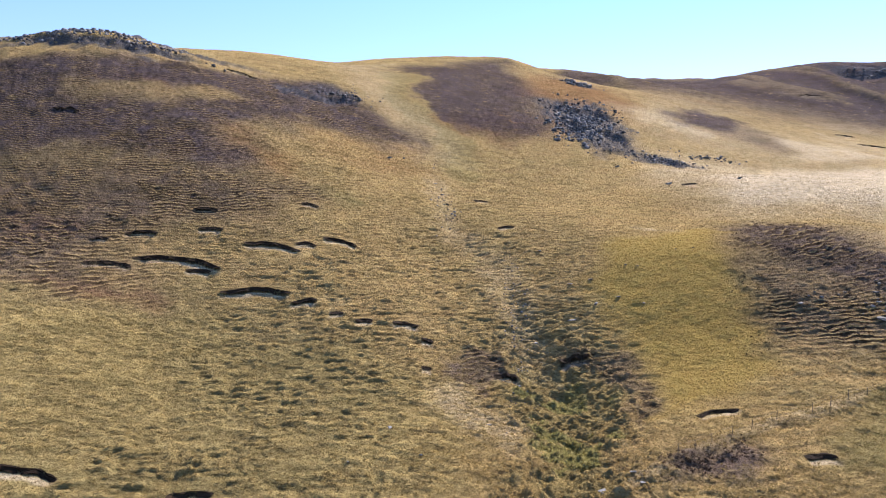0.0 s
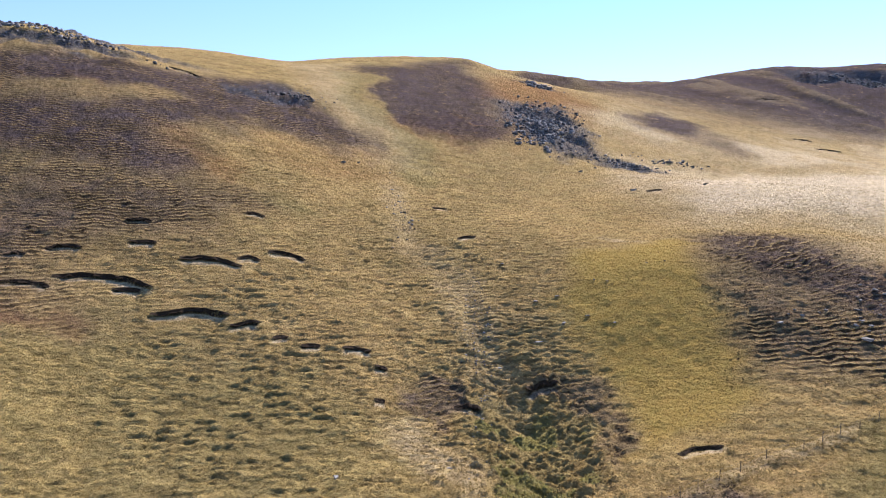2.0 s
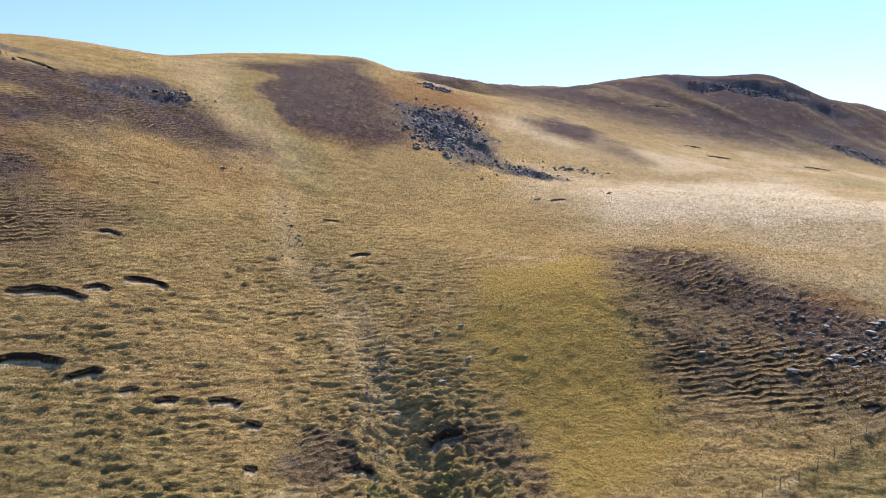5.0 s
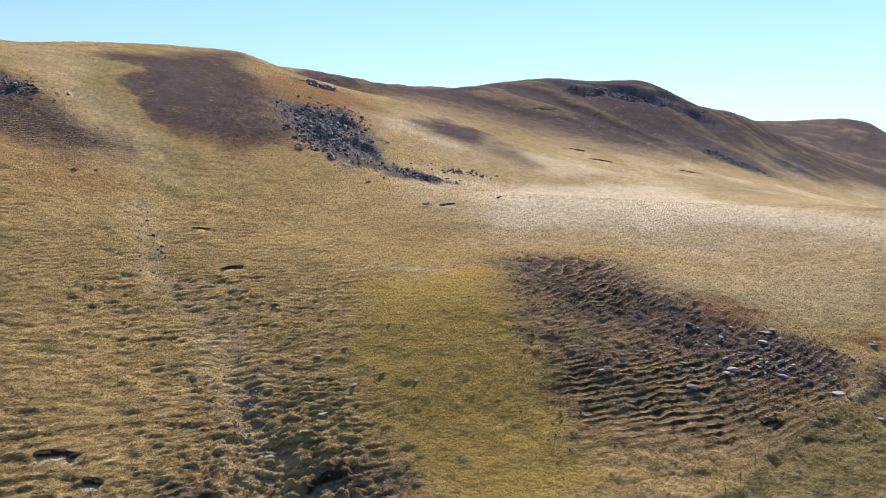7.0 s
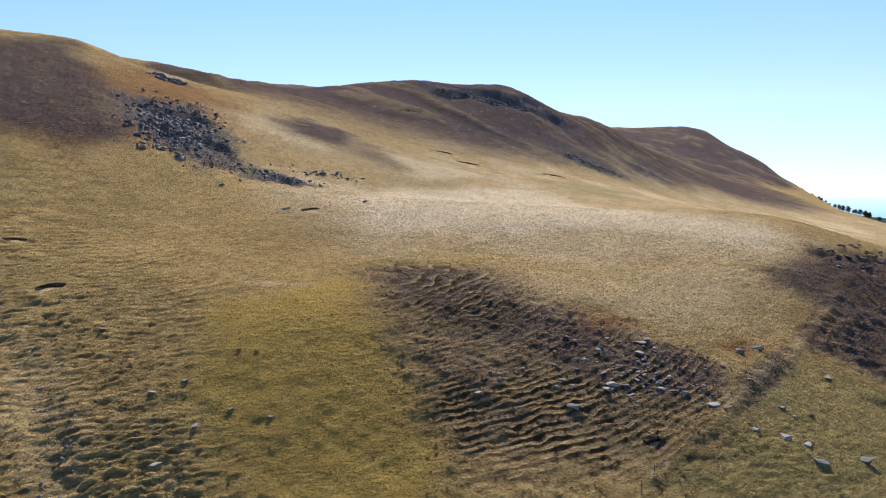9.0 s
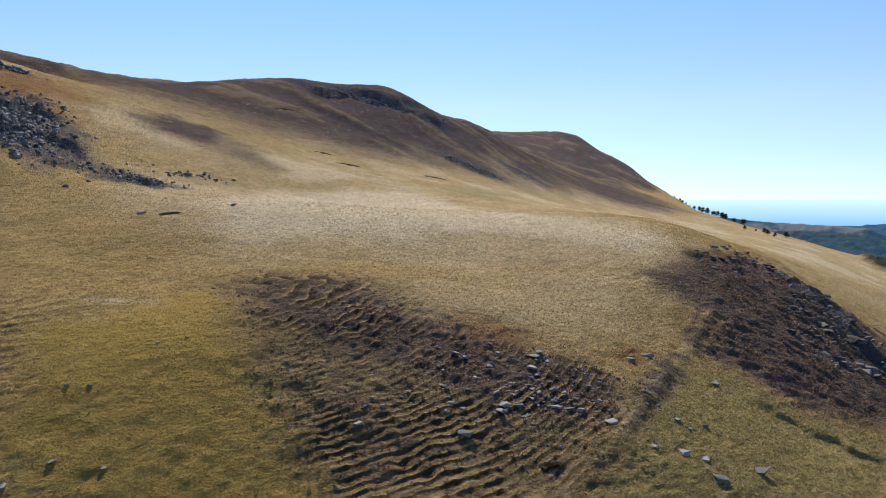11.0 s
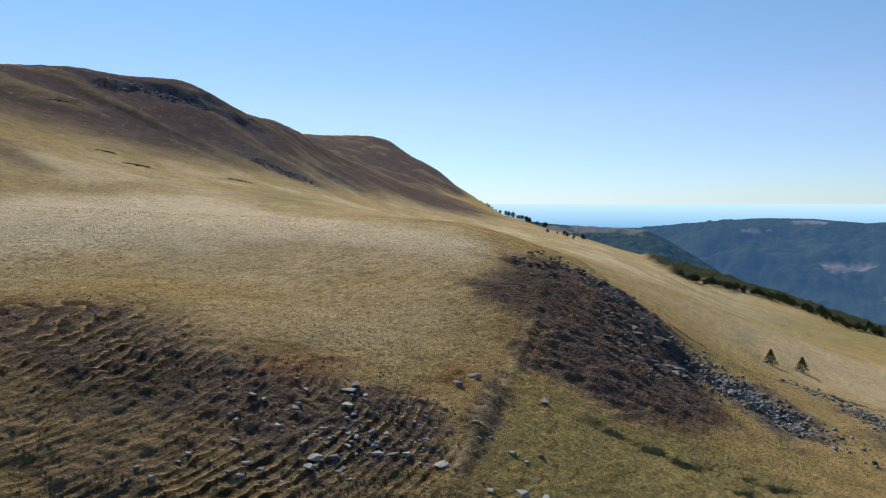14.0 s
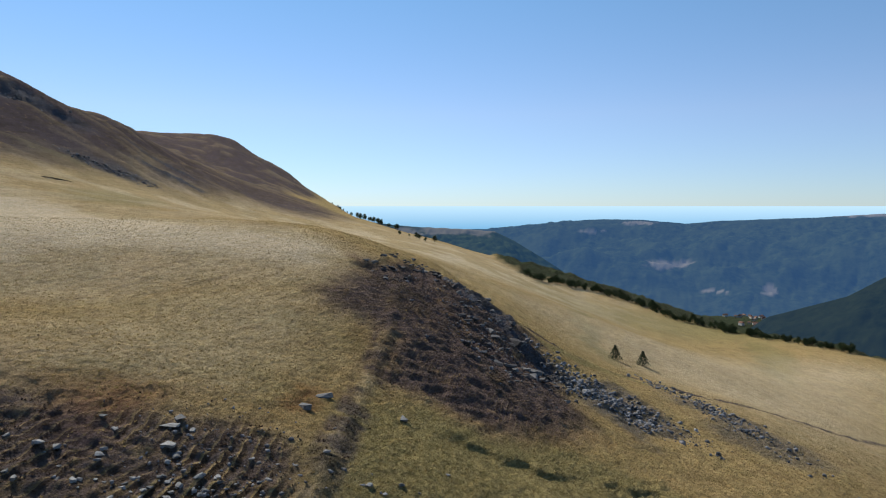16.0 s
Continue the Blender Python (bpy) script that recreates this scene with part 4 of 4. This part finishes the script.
def valley_hill(name, label, bearings, rises, crest, foot, floor, mat, clearings=(), canopy=7.0, grain=120.0, flat=0.0):
    """A long hillside: bearings and the rise of its crest in degrees, crest and foot distances, and the valley floor's height."""
    eye = (38.0, 70.0, 6.0)
    a = np.arange(bearings[0], bearings[-1], 0.11)
    s = np.concatenate([np.linspace(0, 1, 90), np.linspace(1.02, 1.4, 8)])
    ag, sg = np.meshgrid(a, s, indexing="ij")
    top = eye[2] + crest * np.tan(np.radians(np.interp(ag, bearings, rises)))
    r = foot + (crest - foot) * sg
    x, y = eye[0] + r * np.sin(np.radians(ag)), eye[1] + r * np.cos(np.radians(ag))
    up = np.clip(sg, 0, 1)
    up = np.clip((up - flat) / (1 - flat), 0, 1)
    z = floor + (top - floor) * up ** 0.85 - np.clip(sg - 1, 0, 1) * 260
    z = z + np.sin(np.pi * up) * 0.22 * (top - floor) * rough(x, y, 520, 4, 5)
    z = z + canopy * np.abs(rough(x, y, grain, 3, 9)) * smooth(0, 0.08, 1.02 - up)
    rise = np.degrees(np.arctan2(z - eye[2], r))
    open_land = np.zeros_like(x)
    for ca, ce, wa, we in clearings:
        open_land = np.maximum(open_land, smooth(1.3, 0.8, np.hypot((ag - ca) / wa, (rise - ce) / we) + 0.45 * rough(x, y, 45, 4, 15)))
    verts = np.stack([x, y, z], -1).reshape(-1, 3)
    na, nr = x.shape
    i, j = np.meshgrid(np.arange(na - 1), np.arange(nr - 1), indexing="ij")
    faces = np.stack([i * nr + j, i * nr + j + 1, (i + 1) * nr + j + 1, (i + 1) * nr + j], -1).reshape(-1, 4)
    layer = np.repeat(open_land.reshape(-1, 1), 4, 1)
    me = mesh_from_grid(name, verts, faces, (("open_land", layer),))
    me.materials.append(mat)
    return tagged(new(name, me), label, "hill", kind="structure")


def build_distance():
    # the third, darker wood colour stands for the shade on that slope
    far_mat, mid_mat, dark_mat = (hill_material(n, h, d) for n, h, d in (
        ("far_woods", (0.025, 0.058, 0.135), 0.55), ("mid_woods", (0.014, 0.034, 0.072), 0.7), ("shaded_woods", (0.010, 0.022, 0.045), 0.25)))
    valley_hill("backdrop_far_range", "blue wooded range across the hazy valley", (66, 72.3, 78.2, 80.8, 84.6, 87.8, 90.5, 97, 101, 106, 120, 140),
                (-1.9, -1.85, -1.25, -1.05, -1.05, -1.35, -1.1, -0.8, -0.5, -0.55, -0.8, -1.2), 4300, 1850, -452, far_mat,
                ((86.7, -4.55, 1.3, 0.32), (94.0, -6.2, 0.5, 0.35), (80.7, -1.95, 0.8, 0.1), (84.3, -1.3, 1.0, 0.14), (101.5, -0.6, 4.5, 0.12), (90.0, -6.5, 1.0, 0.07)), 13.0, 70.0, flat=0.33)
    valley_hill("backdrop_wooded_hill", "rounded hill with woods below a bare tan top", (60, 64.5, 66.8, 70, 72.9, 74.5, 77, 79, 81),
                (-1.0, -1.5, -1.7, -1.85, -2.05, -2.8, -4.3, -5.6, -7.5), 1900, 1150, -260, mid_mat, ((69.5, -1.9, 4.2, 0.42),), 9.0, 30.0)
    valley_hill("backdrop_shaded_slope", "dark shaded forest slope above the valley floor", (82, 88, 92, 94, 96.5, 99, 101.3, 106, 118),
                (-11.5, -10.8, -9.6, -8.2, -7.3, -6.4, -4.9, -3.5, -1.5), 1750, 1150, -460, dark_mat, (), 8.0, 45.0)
    # a glowing ring painted as haze, where the plain melts into the sky
    n = 240
    ring = np.array([[4820 * math.sin(2 * math.pi * k / n), 4820 * math.cos(2 * math.pi * k / n)] for k in range(n)])
    levels = (-700, -300, -150, -60, 8)
    verts = np.concatenate([np.c_[ring, np.full(n, h)] for h in levels])
    faces = np.array([[lv * n + k, lv * n + (k + 1) % n, (lv + 1) * n + (k + 1) % n, (lv + 1) * n + k] for lv in range(len(levels) - 1) for k in range(n)])
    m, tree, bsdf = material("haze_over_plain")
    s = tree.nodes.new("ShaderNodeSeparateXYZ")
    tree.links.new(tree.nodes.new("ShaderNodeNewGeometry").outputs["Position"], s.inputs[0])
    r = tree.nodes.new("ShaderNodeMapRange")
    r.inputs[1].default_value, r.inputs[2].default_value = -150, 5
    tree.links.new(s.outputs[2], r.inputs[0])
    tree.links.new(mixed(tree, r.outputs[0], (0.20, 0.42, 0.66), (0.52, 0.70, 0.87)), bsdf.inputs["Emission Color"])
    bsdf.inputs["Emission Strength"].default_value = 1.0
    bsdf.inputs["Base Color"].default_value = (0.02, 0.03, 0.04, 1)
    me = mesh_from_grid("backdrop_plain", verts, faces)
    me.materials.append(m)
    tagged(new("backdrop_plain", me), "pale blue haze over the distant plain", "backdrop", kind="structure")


# ---- trees ----
def trunk_mesh(bm, rows, sides=7):
    rings = []
    for x, y, z, r in rows:
        rings.append([bm.verts.new((x + r * math.cos(2 * math.pi * k / sides), y + r * math.sin(2 * math.pi * k / sides), z)) for k in range(sides)])
    for a, b in zip(rings, rings[1:]):
        for k in range(sides):
            bm.faces.new((a[k], a[(k + 1) % sides], b[(k + 1) % sides], b[k]))
    bm.faces.new(rings[-1])


def broad_tree(seed, tall, label, group):
    pick = random.Random(seed)
    top = new("tree")
    tagged(top, label, "tree", group)
    bm = bmesh.new()
    trunk_mesh(bm, [(0, 0, -0.5, 0.05 * tall), (0.01 * tall, 0, 0.2 * tall, 0.035 * tall), (0, 0.02 * tall, 0.5 * tall, 0.022 * tall), (0, 0, 0.85 * tall, 0.006 * tall)])
    limbs = []
    for k in range(7):
        a, h0 = k * 2.4 + pick.uniform(-0.4, 0.4), tall * pick.uniform(0.1, 0.5)
        reach = tall * pick.uniform(0.2, 0.34)
        end = (reach * math.cos(a), reach * math.sin(a), h0 + tall * pick.uniform(0.12, 0.3))
        trunk_mesh(bm, [(0, 0, h0, 0.016 * tall), (end[0] * 0.5, end[1] * 0.5, (h0 + end[2]) / 2, 0.011 * tall), (*end, 0.004 * tall)], 5)
        limbs.append(end)
    part("trunk", bm, BARK, top)
    # leaf sprays gathered in uneven lobes round the limbs' ends
    lobes = limbs + [(pick.gauss(0, 0.1) * tall, pick.gauss(0, 0.1) * tall, tall * pick.uniform(0.6, 0.88)) for _ in range(5)]
    verts = []
    for lx, ly, lz in lobes:
        size = tall * pick.uniform(0.15, 0.25)
        for _ in range(75):
            d = Vector((pick.gauss(0, 1), pick.gauss(0, 1), pick.gauss(0, 0.8))).normalized() * size * pick.uniform(0.5, 1.1)
            c = Vector((lx, ly, lz)) + d
            for _ in range(3):
                verts.append((c + Vector((pick.uniform(-1, 1), pick.uniform(-1, 1), pick.uniform(-1, 1))) * tall * 0.065)[:])
    verts = np.array(verts)
    part("crown", tri_mesh("crown", verts, np.arange(len(verts)).reshape(-1, 3), LEAF), None, top)
    return top


def conifer(seed, tall, label):
    pick = random.Random(seed)
    top = new("conifer")
    tagged(top, label, "tree", "young conifers on the slope")
    bm = bmesh.new()
    trunk_mesh(bm, [(0, 0, -0.4, 0.03 * tall), (0, 0, 0.4 * tall, 0.02 * tall), (0, 0, 0.98 * tall, 0.004 * tall)])
    part("trunk", bm, BARK, top)
    verts = []
    for k in range(800):
        h = pick.uniform(0.04, 1.0) ** 0.9
        reach = tall * 0.52 * (1.03 - h) * pick.uniform(0.4, 1.15)
        a = pick.uniform(0, 6.283)
        c = Vector((reach * math.cos(a), reach * math.sin(a), tall * h - 0.15 * reach))
        for _ in range(3):
            verts.append((c + Vector((pick.uniform(-1, 1), pick.uniform(-1, 1), pick.uniform(-0.6, 0.6))) * tall * 0.075)[:])
    verts = np.array(verts)
    part("crown", tri_mesh("crown", verts, np.arange(len(verts)).reshape(-1, 3), NEEDLE), None, top)
    return top


def build_trees():
    for seed, x, y, tall in ((1, 306.7, 104, 5.6), (2, 320, 95, 5.8)):
        t = conifer(seed, tall, "young dark green conifer standing alone on the grassy slope")
        t.matrix_world = pose(x, y, ground_at(x, y))
    pick = random.Random(12)
    edge = ((680, 232), (735, 218), (790, 190), (806, 165), (800, 140), (768, 110), (748, 70), (728, 30), (712, -10), (705, -40))
    models = [broad_tree(k, 9.0, "dark broadleaf tree at the lower edge of the pasture", "trees along the lower edge") for k in range(3)]
    placed = 0
    for (ax, ay), (bx, by) in zip(edge, edge[1:]):
        for k in range(22):
            u = (k + pick.uniform(0, 1)) / 22
            x, y = ax + (bx - ax) * u + pick.gauss(8, 8), ay + (by - ay) * u + pick.gauss(0, 3)
            m = pose(x, y, ground_at(x, y), 0, 0, pick.uniform(0, 360)) @ Matrix.Scale(pick.uniform(0.55, 1.1), 4)
            if placed < 3:
                models[placed].matrix_world = m
            else:
                copy_thing(models[placed % 3], m)
            placed += 1
    scrub = broad_tree(9, 6.0, "dark bushy tree on the steep edge of the ridge", "trees on the ridge edge")
    spots = [(785 + 34 * u + pick.gauss(3, 4), 478 - 44 * u + pick.gauss(0, 5)) for u in [pick.uniform(0, 1) for _ in range(22)]]
    spots += [(1366 + 270 * u + pick.gauss(0, 10), 800 + 190 * u + pick.gauss(0, 10)) for u in [pick.uniform(0, 1) for _ in range(26)]]
    spots += [(690 + pick.gauss(0, 25), 350 + pick.gauss(0, 15)) for _ in range(6)]
    for k, (x, y) in enumerate(spots):
        m = pose(x, y, ground_at(x, y), 0, 0, pick.uniform(0, 360)) @ Matrix.Scale(pick.uniform(0.4, 1.1), 4)
        if k == 0:
            scrub.matrix_world = m
        else:
            copy_thing(scrub, m)


# ---- bare earth banks under the broken turf ----
EARTH = simple("dark_peaty_earth", (0.022, 0.013, 0.008), (0.05, 0.032, 0.02), 3.0, 0.95, "object", 0.05)


def build_banks():
    for k, (cx, cy, wide) in enumerate(SCARS_WEST + SCARS_EAST):
        n = max(10, int(wide * 2))
        u = np.linspace(-1, 1, n)
        x = cx + u * wide / 2
        arch = cy - 0.13 * wide * u ** 2 + 0.34 * rough(x, x * 0 + cy, 2.0, 2, 83)
        tall = min(0.62, 0.22 + 0.033 * wide) * (0.8 + 0.7 * rough(x, x * 0 + k, 1.4, 3, 87)) * np.clip(1.02 - u ** 2, 0, 1) ** 0.6
        lip = ground(x, arch + 0.55) + 0.04
        rows = [np.stack([x, arch + out, lip - sunk - part_of * tall], -1) for out, sunk, part_of in (
            (0.4, 0.4, 0), (0.1, 0.07, 0), (0.0, 0.07, 0.25), (-0.06, 0.05, 0.6), (-0.16, 0.05, 0.95), (-0.5, 0.2, 1.15))]
        verts = np.concatenate(rows)
        verts[n:, 1] += 0.07 * rng.normal(0, 1, 5 * n)
        faces = np.array([[r * n + i, r * n + i + 1, (r + 1) * n + i + 1, (r + 1) * n + i] for r in range(5) for i in range(n - 1)])
        me = mesh_from_grid("earth_bank", verts, faces[:, ::-1])
        me.polygons.foreach_set("use_smooth", np.zeros(len(me.polygons), dtype=bool))
        me.materials.append(EARTH)
        tagged(new("earth_bank", me), "bare dark earth bank under a broken turf edge", "earth bank", "turf scars of the pasture")


# ---- the fence ----
def build_fence():
    top = tagged(new("fence"), "old pasture fence of weathered wooden posts and wire", "fence")
    line = [Vector((x, y, 0)) for x, y in FENCE[1:9]]
    spots = []
    for a, b in zip(line, line[1:]):
        n = max(1, round((b - a).length / 3.6))
        spots += [a.lerp(b, k / n) for k in range(n)]
    bm = bmesh.new()
    trunk_mesh(bm, [(0, 0, -0.3, 0.045), (0.01, 0, 0.7, 0.042), (0, 0.01, 1.2, 0.038), (0, 0, 1.25, 0.02)], 8)
    me = bpy.data.meshes.new("post")
    bm.to_mesh(me)
    bm.free()
    me.materials.append(POST_WOOD)
    pick = random.Random(3)
    tops = []
    for s in spots:
        ob = part("post", me, None, top)
        z = ground_at(s.x, s.y)
        ob.matrix_world = pose(s.x, s.y, z, pick.uniform(-5, 5), pick.uniform(-5, 5), pick.uniform(0, 90)) @ Matrix.Scale(pick.uniform(0.85, 1.1), 4)
        tops.append(Vector((s.x, s.y, z)))
    for height in (0.55, 1.1):
        cu = bpy.data.curves.new("wire", "CURVE")
        cu.dimensions, cu.bevel_depth, cu.bevel_resolution = "3D", 0.006, 0
        sp = cu.splines.new("POLY")
        sp.points.add(len(tops) - 1)
        for p, v in zip(sp.points, tops):
            p.co = (v.x, v.y, v.z + height, 1)
        cu.materials.append(WIRE)
        ob = new("wire", cu)
        ob.parent = top


# ---- village on the valley floor ----
def build_village():
    walls = simple("pale_render", (0.5, 0.46, 0.4), (0.7, 0.66, 0.6), 0.5, 0.9, "object")
    tiles = simple("brown_tiles", (0.16, 0.08, 0.06), (0.24, 0.14, 0.1), 0.5, 0.9, "object")
    home = tagged(new("house"), "small pale house with a brown roof in the valley", "house", "houses of the valley village")
    bm = bmesh.new()
    bmesh.ops.create_cube(bm, size=1)
    for v in bm.verts:
        v.co = Vector((v.co.x * 14, v.co.y * 10, (v.co.z + 0.5) * 7))
    part("wall", bm, walls, home)
    bm = bmesh.new()
    p = [bm.verts.new(c) for c in ((-7.6, -5.6, 6.8), (7.6, -5.6, 6.8), (7.6, 5.6, 6.8), (-7.6, 5.6, 6.8), (-7.6, 0, 10.8), (7.6, 0, 10.8))]
    for f in ((0, 1, 5, 4), (2, 3, 4, 5), (0, 4, 3), (1, 2, 5), (3, 2, 1, 0)):
        bm.faces.new([p[k] for k in f])
    part("roof", bm, tiles, home)
    pick = random.Random(4)
    for k in range(34):
        b, d = radians(pick.gauss(93.0, 1.3)), pick.uniform(2480, 2950)
        x, y = 38 + d * math.sin(b), 70 + d * math.cos(b)
        m = pose(x, y, ground_at(x, y), 0, 0, pick.uniform(0, 180)) @ Matrix.Scale(pick.uniform(0.8, 1.5), 4)
        if k == 0:
            home.matrix_world = m
        else:
            copy_thing(home, m)


build_distance()
build_trees()
build_fence()
build_village()
build_banks()
build_stones()
build_tufts()
